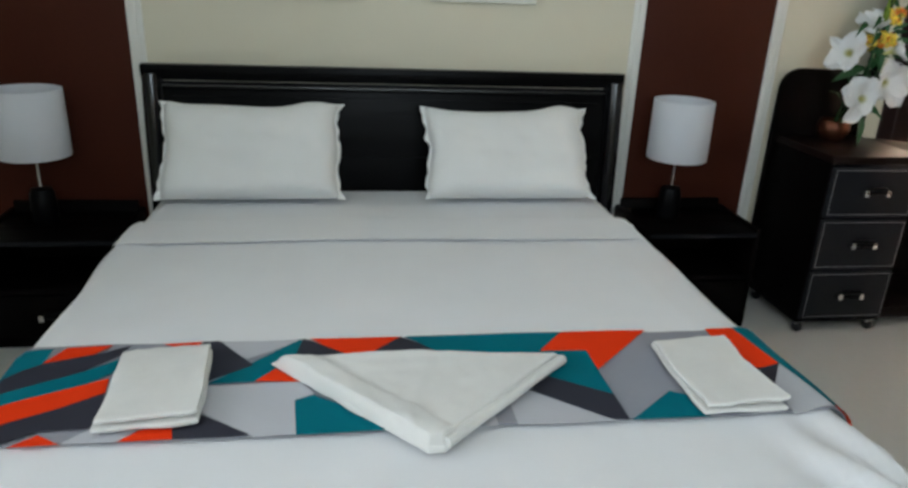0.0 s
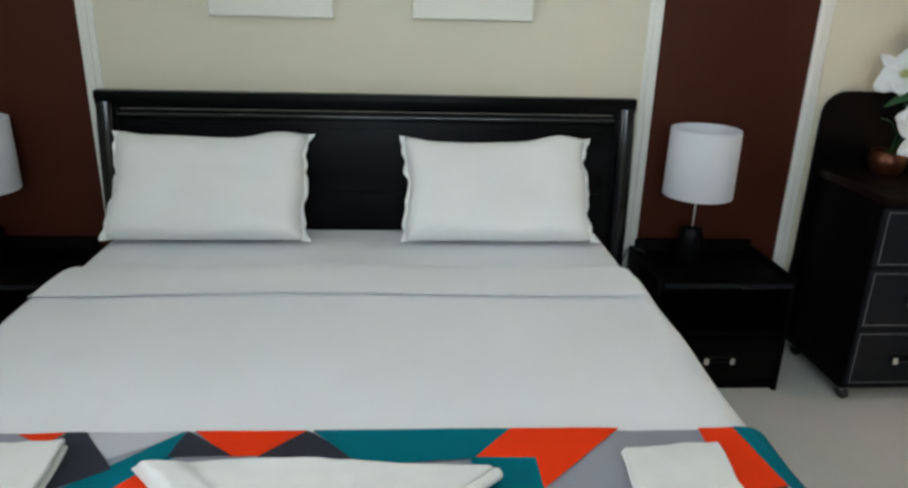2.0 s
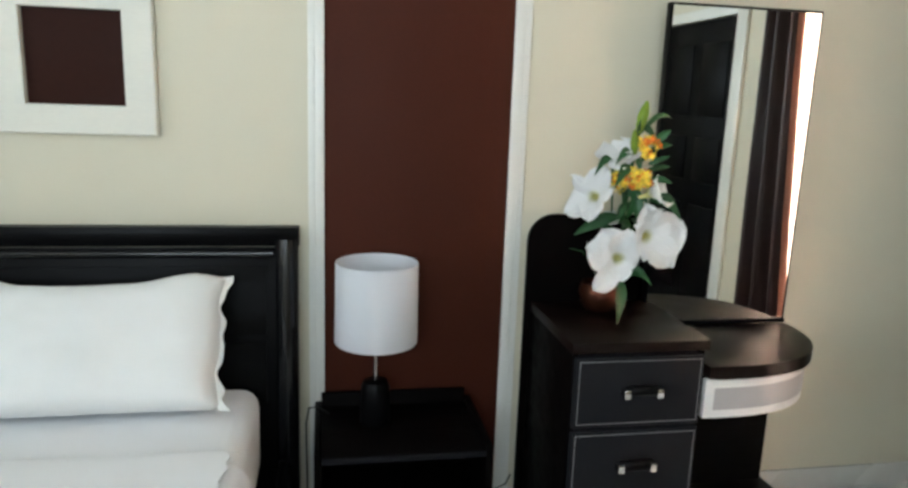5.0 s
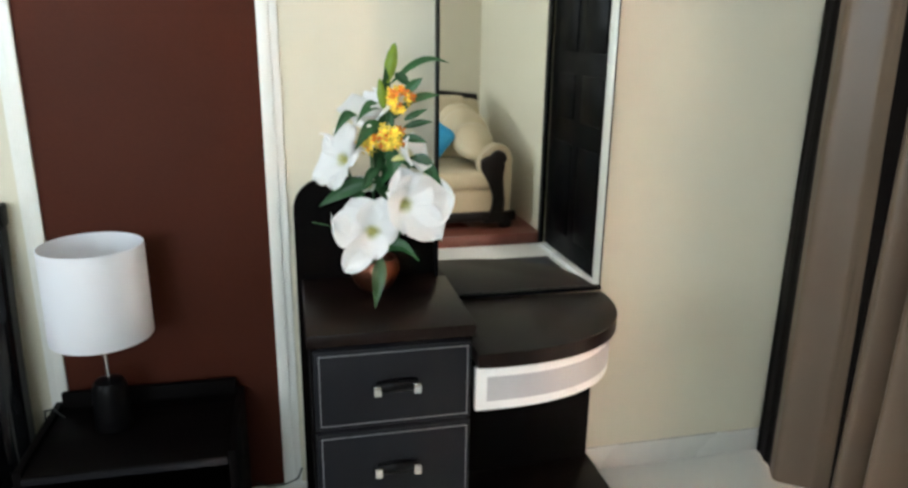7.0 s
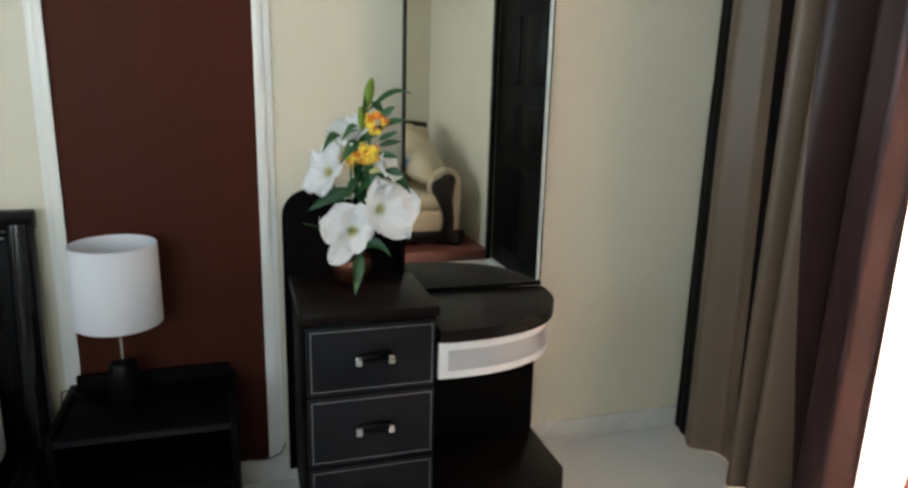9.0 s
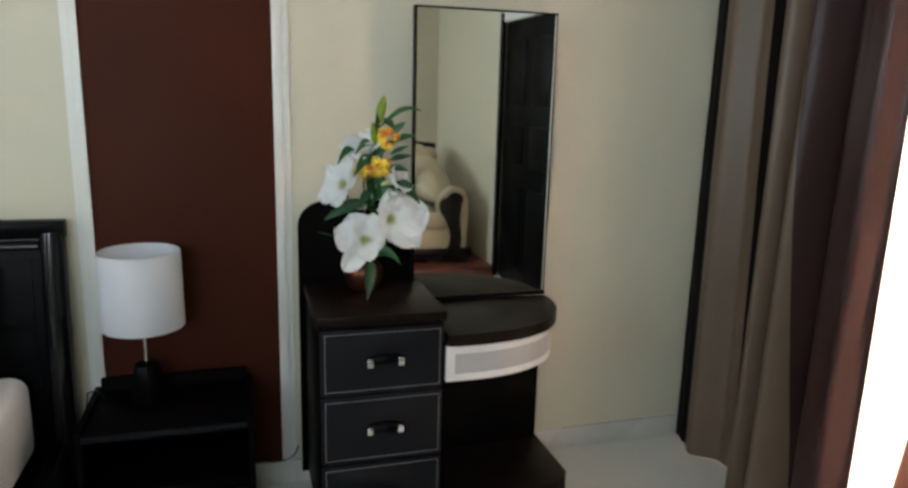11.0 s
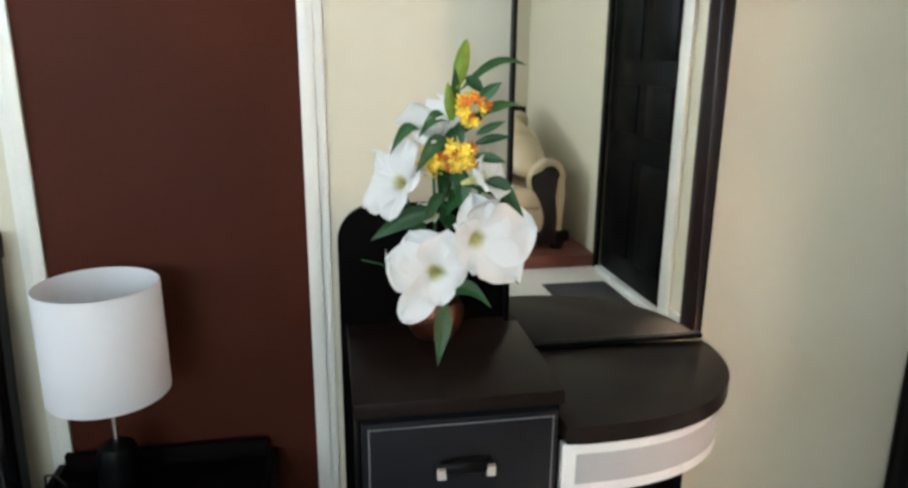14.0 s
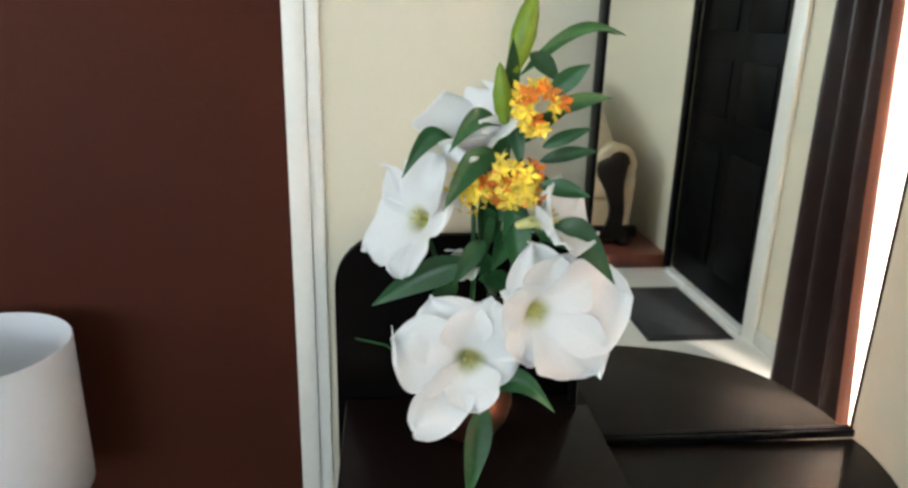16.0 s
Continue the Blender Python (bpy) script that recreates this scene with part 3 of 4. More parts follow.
# pillows
def pillow(loc, width, height, seed, rz):
    """A stuffed pillow in an Oxford case with a soft, rippled border; it leans on the headboard."""
    rnd = random.Random(seed)
    ph = [rnd.uniform(0, 6) for _ in range(6)]
    th = thing("pillow", loc, "plump white pillow leaning on the headboard", "pillow", "pillows", rz)
    lean = Matrix.Rotation(radians(-34), 4, "X")

    def edge(u, v):
        """Pull the sides in between the ears."""
        a, b = 2 * u - 1, 2 * v - 1
        x = a * width / 2 * (1 - 0.035 * (1 - b * b)) + 0.006 * math.sin(5 * b + ph[0])
        z = b * height / 2 * (1 - 0.045 * (1 - a ** 4) * (1 if b > 0 else 0.2)) + max(0, b) * (0.026 * math.exp(-((a - 0.70) / 0.26) ** 2) + 0.010 * math.exp(-((a + 0.93) / 0.14) ** 2) + 0.004 * math.sin(3 * a + ph[1]))
        return x, z

    def face(sgn):
        def fn(u, v):
            a, b = 2 * u - 1, 2 * v - 1
            x, z = edge(u, v)
            fat = max(0.0, (1 - a ** 6) * (1 - abs(b) ** 5)) ** 0.45
            t = 0.078 * fat * (1 - 0.22 * b) * (1 + 0.12 * noise.noise((a * 2 + ph[2], b * 2, sgn)))
            t += 0.003 * noise.noise((a * 6 + ph[3], b * 5, 2.0)) * fat
            return lean @ Vector((x, sgn * (t + 0.002) - 0.06, z + height / 2))
        return fn
    bm = sheet(face(-1), 36, 26)
    sheet(face(1), 36, 26, bm)
    bmesh.ops.remove_doubles(bm, verts=bm.verts, dist=0.0045)
    part("cushion", bm, PILLOW, th, angle=75)
    for sx in (-1, 1):
        def ruffle(u, v, sx=sx):
            """A narrow scalloped edge along one short side."""
            b = 2 * u - 1
            x, z = edge((1 + sx) / 2, u)
            scallop = 0.007 + 0.010 * noise.noise((u * 9 + ph[4], sx, 0.5)) + 0.0035 * math.sin(31 * u + ph[5] + 2 * math.sin(7 * u))
            ear = 0.012 * abs(b) ** 6
            y = -0.06 + 0.010 * v * (math.sin(24 * u + ph[3]) + noise.noise((u * 14, ph[4], 3.0))) + 0.003
            return lean @ Vector((x - sx * 0.014 + sx * v * (0.016 + scallop + ear), y, z * (1 + 0.03 * v * abs(b) ** 4) + height / 2))
        part("border", thicken(sheet(ruffle, 72, 3), 0.004), PILLOW, th, "rippled pillowcase edge", angle=80)
    return th


pillow((-0.050, 3.036, BZ - 0.004), 0.672, 0.388, 3, 0)
pillow((0.966, 3.033, BZ - 0.004), 0.664, 0.382, 8, 0)


# towels
def face_towel(loc, rz, w, l, label):
    """A hand towel folded into layers."""
    th = thing("folded_towel", loc, label, "towel", "folded towels", rz)
    for k in range(2):
        z0 = 0.0115 * k
        bm = bx(-w / 2 + 0.003 * k, w / 2 - 0.002 * k, -l / 2 + 0.004 * k, l / 2 - 0.001 * k, z0, z0 + 0.0113, 0.0052, 4)
        bmesh.ops.subdivide_edges(bm, edges=[e for e in bm.edges if e.calc_length() > 0.1], cuts=11, use_grid_fill=True)
        for v in bm.verts:
            fx, fy = v.co.x / (w / 2), v.co.y / (l / 2)
            lift = 0.0045 * (1 + noise.noise((v.co.x * 14 + loc[0] * 9, v.co.y * 11, 1.0))) + 0.0045 * noise.noise((v.co.x * 36, v.co.y * 30, 2.0 + loc[0]))
            lift += 0.006 * max(0.0, fx) ** 5 + 0.004 * max(0.0, -fy) ** 6 - 0.005 * max(0.0, fy) ** 4 - 0.004 * max(0.0, -fx) ** 4
            v.co.z += lift if k else 0.15 * lift
            bend = noise.noise((v.co.y * 9 + 3 * loc[0], 2.0 * k, 5.0))
            v.co.x += 0.009 * bend + 0.012 * loc[0] * (v.co.y / l) ** 2
            v.co.y += 0.009 * noise.noise((v.co.x * 12, 4.0 * k, 7.0 + loc[0]))
        part("layer", bm, TOWEL, th, angle=80)
    return th


face_towel((-0.082, 1.655, BZ + 0.028), 5, 0.195, 0.288, "white terry hand towel folded on the runner")
face_towel((1.138, 1.612, BZ + 0.028), 0, 0.19, 0.298, "white terry hand towel folded on the runner")
tri = thing("triangle_towel", (0.475, 1.578, BZ + 0.028), "white terry bath towel folded into a triangle", "towel")


def towel_layer(high, grow, seed):
    """A triangular terry layer: a rounded rim, a turned-over band along one edge, and creases."""
    def fn(u, v):
        a, b = 0.5 - 0.5 * math.cos(math.pi * u), 0.5 - 0.5 * math.cos(math.pi * v)
        top = Vector((-0.331 + 0.664 * a, 0.156 - 0.030 * a + 0.005 * math.sin(9 * a + seed) + 0.006 * math.exp(-((a - 0.06) / 0.03) ** 2), 0))
        tip = Vector((-0.018 + 0.032 * a, -0.183, 0))
        p = top.lerp(tip, b)
        span = 0.664 * (1 - b) + 0.03
        rim = min(a * span * 0.72, (1 - a) * span * 0.72, b * 0.33, (1 - b) * 0.33)
        z = high * (1 - max(0.0, 1 - rim / 0.012) ** 2) ** 0.5
        left = a * span * 0.72
        if high > 0.02:
            z += 0.006 * math.exp(-(max(0.0, left - 0.055) / 0.010) ** 2) * min(1, rim / 0.012)
            z += (0.0045 * noise.noise((p.x * 11 + seed, p.y * 15, 1.0)) + 0.0022 * noise.noise((p.x * 34, p.y * 42, 5.0))) * min(1, rim / 0.015)
            z += 0.004 * math.exp(-((p.x - 0.25 * p.y + 0.02) / 0.02) ** 2) * min(1, rim / 0.02)
            z += 0.016 * math.sin(math.pi * a) * math.exp(-b * 7) * min(1, rim / 0.012)
        wob = 0.004 * noise.noise((p.x * 13, p.y * 13, seed))
        return Vector(((p.x + wob) * grow, (p.y + wob) * grow, z))
    return sheet(fn, 64, 44)


part("layer", towel_layer(0.014, 1.012, 1.0), TOWEL, tri, angle=80)
part("layer", towel_layer(0.030, 0.985, 4.0), TOWEL, tri, angle=80)
roll = tube([(0.018 + 0.31 * i / 10, -0.176 + 0.288 * i / 10, 0.016 + 0.002 * math.sin(i)) for i in range(11)], 0.0115, 10)
part("rolled_edge", roll, TOWEL, tri, "soft rolled edge", angle=80)


# ---- bedside tables and lamps ----
def handle(parent, x, y, z):
    """A dark bar pull with chrome ends."""
    bm = bmesh.new()
    grip = [(-0.052, -0.004, -0.004), (-0.046, -0.015, 0.0), (-0.026, -0.023, 0.0045), (0.0, -0.025, 0.006), (0.026, -0.023, 0.0045), (0.046, -0.015, 0.0), (0.052, -0.004, -0.004)]
    tube([(x + a, y + b, z + c) for a, b, c in grip], 0.0125, 14, bm)
    for v in bm.verts:
        v.co.z = z + 1.28 * (v.co.z - z) + 0.002
    h = part("handle", bm, LACQUER, parent, "dark bar handle with chrome ends")
    for s in (-1, 1):
        part("end_cap", bx(x + s * 0.050 - 0.0105, x + s * 0.050 + 0.0105, y - 0.030, y + 0.001, z - 0.017, z + 0.012, 0.004), CHROME, h, "chrome end cap")
    return h


def nightstand(loc, w=0.528, d=0.365, h=0.457):
    th = thing("nightstand", loc, "black wooden bedside table with open shelf and drawer", "nightstand", "bedside tables")
    for s in (-1, 1):
        xa, xb = sorted((s * w / 2, s * (w / 2 - 0.02)))
        part("side_panel", bx(xa, xb, 0.0, d, 0.0, h + 0.012, 0.003), WENGE, th)
    part("top", bx(-w / 2 + 0.021, w / 2 - 0.021, -0.004, d - 0.02, h - 0.025, h, 0.003), WENGE, th)
    part("back_ledge", bx(-w / 2 + 0.021, w / 2 - 0.021, d - 0.019, d, 0.03, h + 0.045, 0.004), WENGE, th)
    part("front_edge", bx(-w / 2 + 0.021, w / 2 - 0.021, -0.009, -0.0045, h - 0.022, h - 0.004, 0.002), LEATHER, th, "grey edge strip")
    part("shelf", bx(-w / 2 + 0.021, w / 2 - 0.021, 0.004, d - 0.02, 0.235, 0.255, 0.002), WENGE, th)
    part("plinth", bx(-w / 2 + 0.021, w / 2 - 0.021, 0.02, d - 0.02, 0.0, 0.05, 0.002), WENGE, th)
    dr = part("drawer", bx(-w / 2 + 0.024, w / 2 - 0.024, -0.004, 0.3, 0.055, 0.228, 0.004), WENGE, th)
    handle(dr, 0, -0.004, 0.15)
    return th


NS_R = nightstand((1.819, 2.962, 0))
copy_thing(NS_R, pose(-0.80, 2.962, 0))


def table_lamp(loc):
    th = thing("table_lamp", loc, "table lamp with white drum shade and dark base", "lamp", "bedside lamps")
    part("base", lathe([(0, 0), (0.047, 0), (0.049, 0.004), (0.048, 0.07), (0.045, 0.118), (0.037, 0.138), (0.010, 0.145), (0, 0.145)], 28), LACQUER, th, "dark rounded base")
    part("stem", lathe([(0, 0.14), (0.0055, 0.14), (0.0055, 0.293), (0.011, 0.298), (0.011, 0.333), (0, 0.333)], 14), CHROME, th, "slim chrome stem")
    bulb = part("bulb", lathe([(0, 0.333), (0.013, 0.333), (0.016, 0.348), (0.027, 0.368), (0.026, 0.383), (0.014, 0.395), (0, 0.399)], 16), WHITE_LAM, th, "unlit white bulb")
    shade = part("shade", lathe([(0.126, 0.272), (0.1275, 0.270), (0.129, 0.272), (0.128, 0.39), (0.127, 0.522), (0.1255, 0.524), (0.124, 0.522), (0.125, 0.39), (0.126, 0.272)], 56), SHADE, th, "white fabric drum shade")
    ring = bmesh.new()
    for a in (0, 120, 240):
        c, s = math.cos(radians(a)), math.sin(radians(a))
        tube([(0.011 * c, 0.011 * s, 0.303), (0.125 * c, 0.125 * s, 0.303)], 0.0015, 6, ring)
    part("spider", ring, CHROME, shade)
    return th


LAMP = table_lamp((1.745, 3.176, 0.459))
copy_thing(LAMP, pose(-0.868, 3.17, 0.459))
cord = tube([(1.60, 3.24, 0.463), (1.565, 3.27, 0.475), (1.535, 3.29, 0.462), (1.525, 3.305, 0.40), (1.527, 3.32, 0.2), (1.53, 3.32, 0.004)], 0.003, 6)
solo("lamp_cable", cord, CABLE, "thin black lamp cable beside the headboard", "cable")
cord = tube([(2.10, 3.325, 0.12), (2.14, 3.33, 0.098), (2.19, 3.33, 0.10), (2.23, 3.325, 0.12), (2.245, 3.32, 0.16)], 0.0028, 6)
solo("power_cable", cord, CABLE, "thin black cable along the skirting", "cable")


# ---- pictures ----
def wall_frame(x, z):
    th = thing("picture_frame", (x, YN, z), "square whitewashed frame round a dark brown panel", "picture", "framed pictures over the bed")
    o, i = 0.22, 0.135
    bm = bmesh.new()
    rings = []
    for r, y in ((o, -0.004), (o, -0.032), (o - 0.004, -0.036), (i + 0.003, -0.036), (i, -0.033), (i, -0.004)):
        rings.append([bm.verts.new((sx * r, y, sz * r)) for sx, sz in ((-1, -1), (1, -1), (1, 1), (-1, 1))])
    for a, b in zip(rings, rings[1:] + rings[:1]):
        for k in range(4):
            bm.faces.new((a[k], a[(k + 1) % 4], b[(k + 1) % 4], b[k]))
    part("frame_board", bm, FRAME_WHITE, th, angle=20)
    part("brown_panel", bx(-i + 0.0005, i - 0.0005, -0.012, -0.003, -i + 0.0005, i - 0.0005), RECESS_BROWN, th, "chocolate inner panel, darkened for its recess", smooth=False)
    return th


PIC = wall_frame(0.879, 1.559)
copy_thing(PIC, pose(0.158, YN, 1.553))

# ---- dressing table ----
dt = thing("dressing_table", (0, 0, 0), "wenge dressing table with three drawers and rounded desk", "dressing table")
DX0, DX1, DY0, DY1 = 2.282, 2.692, 2.875, 3.30
for a, b in ((DX0, DX0 + 0.018), (DX1 - 0.018, DX1)):
    part("side_panel", bx(a, b, DY0 + 0.006, DY1, 0.055, 0.778, 0.002), WENGE, dt)
part("back_board", bx(DX0 + 0.019, DX1 - 0.019, DY1 - 0.012, DY1, 0.055, 0.778), WENGE, dt, smooth=False)
part("bottom", bx(DX0 + 0.019, DX1 - 0.019, DY0 + 0.01, DY1 - 0.013, 0.055, 0.072), WENGE, dt, smooth=False)
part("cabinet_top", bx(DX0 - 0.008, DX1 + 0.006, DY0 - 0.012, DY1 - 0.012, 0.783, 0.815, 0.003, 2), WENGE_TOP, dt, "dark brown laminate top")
for z0, z1 in ((0.552, 0.770), (0.314, 0.543), (0.076, 0.305)):
    dr = part("drawer", bx(DX0 + 0.006, DX1 - 0.006, DY0 - 0.008, DY0 + 0.3, z0, z1, 0.004), LEATHER, dt, "charcoal leatherette drawer with grey stitching")
    bm = bmesh.new()
    xa, xb, za, zb = DX0 + 0.020, DX1 - 0.016, z0 + 0.014, z1 - 0.013
    step = 0.0075
    for zz in (za, zb):
        k = xa
        while k < xb - 0.002:
            box(bm, k, k + step * 0.8, DY0 - 0.0092, DY0 - 0.007, zz - 0.0011, zz + 0.0011)
            k += step
    for xx in (xa, xb):
        k = za
        while k < zb - 0.002:
            box(bm, xx - 0.0011, xx + 0.0011, DY0 - 0.0092, DY0 - 0.007, k, k + step * 0.8)
            k += step
    part("stitching", bm, STITCH, dr, "grey stitched border", smooth=False)
    handle(dr, (xa + xb) / 2 + 0.003, DY0 - 0.008, (z0 + z1) / 2 + 0.006)
for x in (DX0 + 0.03, DX1 - 0.03):
    for y in (DY0 + 0.03, DY1 - 0.05):
        wheel = lathe([(0, -0.009), (0.019, -0.009), (0.024, -0.006), (0.024, 0.006), (0.019, 0.009), (0, 0.009)], 20)
        bmesh.ops.transform(wheel, matrix=pose(x, y, 0.0245, 0, 90, 20), verts=wheel.verts)
        c = part("caster", wheel, PLASTIC, dt, "small swivel caster")
        part("caster_fork", bx(x - 0.014, x + 0.014, y - 0.010, y + 0.016, 0.036, 0.0545, 0.003), CHROME, c)
# raised back panel with a rounded shoulder
outline = [(2.258, 0.06), (2.258, 1.02)] + [(2.258 + 0.095 - 0.095 * math.cos(a), 1.02 + 0.092 * math.sin(a)) for a in [math.pi / 2 * i / 10 for i in range(1, 11)]] + [(2.69, 1.112), (2.69, 0.06)]
part("back_panel", prism(outline, "y", 3.302, 3.32, 0.003), WENGE, dt, "tall back panel with rounded corner")


# rounded desk
def desk_curve(grow, n=36, x0=2.70):
    pts = []
    for i in range(n + 1):
        a = math.pi / 2 * i / n
        c, s = math.cos(a) ** (2 / 2.5), math.sin(a) ** (2 / 2.5)
        x, y = 2.745 + (0.462 + grow) * s, 3.245 - (0.392 + grow) * c
        pts.append((x, y))
    return [(x0, pts[0][1])] + pts


front = desk_curve(0.0)
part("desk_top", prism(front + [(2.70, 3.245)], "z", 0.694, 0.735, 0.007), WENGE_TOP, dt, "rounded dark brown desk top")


def curved_band(grow, z0, z1, t, a, b):
    """A band that follows the desk's front between two shares of its length."""
    outer, inner = desk_curve(grow), desk_curve(grow - t)
    k0, k1 = int(a * (len(outer) - 1)), int(b * (len(outer) - 1))
    return prism(outer[k0:k1 + 1] + inner[k0:k1 + 1][::-1], "z", z0, z1, 0.002)


apron = part("curved_drawer", curved_band(-0.016, 0.566, 0.688, 0.02, 0, 1), WHITE_LAM, dt, "white curved drawer front with grey inset")
o1, o2 = desk_curve(-0.0145, 36, 2.73), desk_curve(-0.018, 36, 2.73)
part("grey_inset", prism(o1[:35] + o2[:35][::-1], "z", 0.592, 0.662, 0.0), SILVER_INSET, apron, "grey glittering inset")
part("desk_back", bx(2.693, 3.205, 3.262, 3.30, 0.11, 0.693, 0.002), WENGE, dt)
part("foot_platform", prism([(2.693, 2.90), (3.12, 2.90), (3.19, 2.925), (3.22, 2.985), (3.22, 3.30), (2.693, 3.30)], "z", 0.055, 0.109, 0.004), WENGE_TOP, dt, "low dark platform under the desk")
for x, y in ((3.17, 2.97), (3.17, 3.26)):
    part("foot", lathe([(0, 0), (0.02, 0), (0.022, 0.055), (0, 0.055)], 16, None, (x, y, 0)), PLASTIC, dt)

MIR_TURN = 0.43
mirror = thing("dressing_mirror", (2.668, 3.250, 0), "tall frameless-looking mirror with thin black edge", "mirror", "", MIR_TURN)
MW, MZ0, MZ1 = 0.54, 0.737, 1.803
part("backing", bx(0.004, MW - 0.004, 0.004, 0.035, MZ0, MZ1 - 0.002, 0.002), WENGE, mirror)
part("glass", bx(0.007, MW - 0.004, 0.0, 0.0035, MZ0 + 0.014, MZ1 - 0.007), MIRROR, mirror, "clear mirror glass", smooth=False)
bm = bmesh.new()
for x0, x1, z0, z1 in ((0, 0.007, MZ0, MZ1), (MW - 0.004, MW, MZ0, MZ1), (0.007, MW - 0.004, MZ1 - 0.007, MZ1), (0.007, MW - 0.004, MZ0, MZ0 + 0.014)):
    box(bm, x0, x1, -0.0025, 0.03, z0, z1, 0.001)
part("edge_frame", bm, LACQUER, mirror, "thin black edge")
part("ledge", bx(0.03, MW, -0.012, -0.003, MZ0 - 0.001, MZ0 + 0.013, 0.002), LACQUER, mirror, "black ledge below the glass")

# ---- flower arrangement ----
fl = thing("flower_arrangement", (2.478, 3.19, 0.816), "artificial white lilies with yellow sprays in copper bowl", "flowers")
part("bowl", lathe([(0, 0.0), (0.045, 0.0), (0.05, 0.005), (0.063, 0.025), (0.070, 0.05), (0.069, 0.07), (0.063, 0.085), (0.061, 0.09), (0.057, 0.088), (0.06, 0.075), (0.0, 0.07)], 36), BRONZE, fl, "dark copper bowl")
FO = Vector((2.478, 3.19, 0.816))


def petal_mesh(length, width, flare, seed, ruffle=0.006):
    """A petal that leaves the throat along z and bends out along x."""
    rnd = random.Random(seed)
    p1, p2 = rnd.uniform(0, 6), rnd.uniform(0, 6)

    def fn(u, v):
        s, b = u, 2 * v - 1
        rise = min(1.0, s / 0.6)
        taper = 1.0 if s < 0.6 else max(0.0, 1 - ((s - 0.6) / 0.4) ** 2.1) ** 0.62
        wid = width * (0.20 + 0.86 * rise * rise * (3 - 2 * rise)) * taper * (1 + 0.16 * noise.noise((s * 4.5 + 3 * p1, 2.0 * b, p2)))
        r = length * (0.055 + 0.93 * flare * s ** 1.75)
        h = length * (0.74 * s - 0.44 * flare * s ** 2.6)
        cup = 0.20 * wid * b * b * (1.05 - s)
        keel = -0.05 * wid * (1 - abs(b)) * s * (1 - s)
        ruf = ruffle * s * s * (abs(b) ** 1.6 * math.sin(5.5 * s + 2.2 * b + p1) + 0.45 * math.sin(3.2 * b + p2))
        crumple = length * s * (0.045 * noise.noise((2.6 * s + p1, 1.7 * b, p2)) + 0.014 * noise.noise((7 * s + p2, 4.5 * b, p1)))
        notch = 0.05 * length * s ** 6 * noise.noise((6 * b + p2, p1, 1.0))
        return Vector((r - 0.25 * cup + notch, b * wid * 0.5, h + cup + keel + ruf + crumple))
    bm = sheet(fn, 22, 14)
    return thicken(bm, 0.0012)


def lily(throat, facing, petals, seed, tall=1.0):
    """A trumpet flower: a throat with stamens and petals given as (angle, length, width, flare), angles turning left from its right side."""
    rnd = random.Random(seed)
    f = Vector(facing).normalized()
    up = (Vector((0, 0, 1)) - f * f.z).normalized() if abs(f.z) < 0.9 else Vector((0, 1, 0))
    right = up.cross(f).normalized()
    up = f.cross(right)
    turn = Matrix((right, up, f)).transposed().to_4x4()
    base = Matrix.Translation(Vector(throat) - FO - f * 0.016) @ turn @ Matrix.Diagonal((1, 1, tall, 1))
    bm = lathe([(0.0, -0.02), (0.005, -0.02), (0.008, 0.0), (0.008, 0.006), (0.0085, 0.013), (0.0075, 0.013), (0.005, 0.009), (0, 0.005)], 14)
    for k in range(5):
        a = k * 1.257 + rnd.uniform(-0.3, 0.3)
        tube([(0, 0, 0.006), (0.003 * math.cos(a), 0.003 * math.sin(a), 0.024), (0.009 * math.cos(a), 0.009 * math.sin(a), 0.034)], 0.0014, 5, bm)
    flower = part("lily", bm, THROAT, fl, "white lily with yellow-green throat", base)
    for k, (angle, length, width, flare) in enumerate(petals):
        bm = petal_mesh(length, width, flare, seed * 10 + k, 0.13 * length)
        part("petal", bm, PETAL, flower, "white silk petal", pose(0, 0, 0.0025 * (k % 2), rnd.uniform(-7, 7), rnd.uniform(-5, 5), angle), angle=80)
    return flower


lily((2.456, 3.030, 1.024), (-0.05, -1, 0.12), ((18, 0.080, 0.088, 0.9), (72, 0.106, 0.104, 0.9), (118, 0.112, 0.108, 0.9), (163, 0.112, 0.110, 0.95), (230, 0.124, 0.074, 1.0), (282, 0.084, 0.074, 0.85)), 1)
lily((2.539, 3.028, 1.094), (0.28, -1, 0.10), ((8, 0.136, 0.130, 0.95), (60, 0.105, 0.098, 0.85), (100, 0.110, 0.085, 0.9), (150, 0.080, 0.075, 0.75), (258, 0.084, 0.088, 0.85), (314, 0.136, 0.095, 0.98)), 2)
lily((2.396, 3.085, 1.203), (-0.68, -0.55, 0.38), ((20, 0.085, 0.070, 0.85), (72, 0.122, 0.084, 0.75), (112, 0.095, 0.055, 0.7), (150, 0.108, 0.046, 0.98), (222, 0.106, 0.090, 0.98), (275, 0.098, 0.078, 0.85)), 3)
lily((2.462, 3.080, 1.288), (-0.30, -0.35, 0.88), ((60, 0.125, 0.115, 0.45), (150, 0.130, 0.110, 0.45), (240, 0.095, 0.095, 0.40), (330, 0.095, 0.095, 0.40)), 4, 1.15)
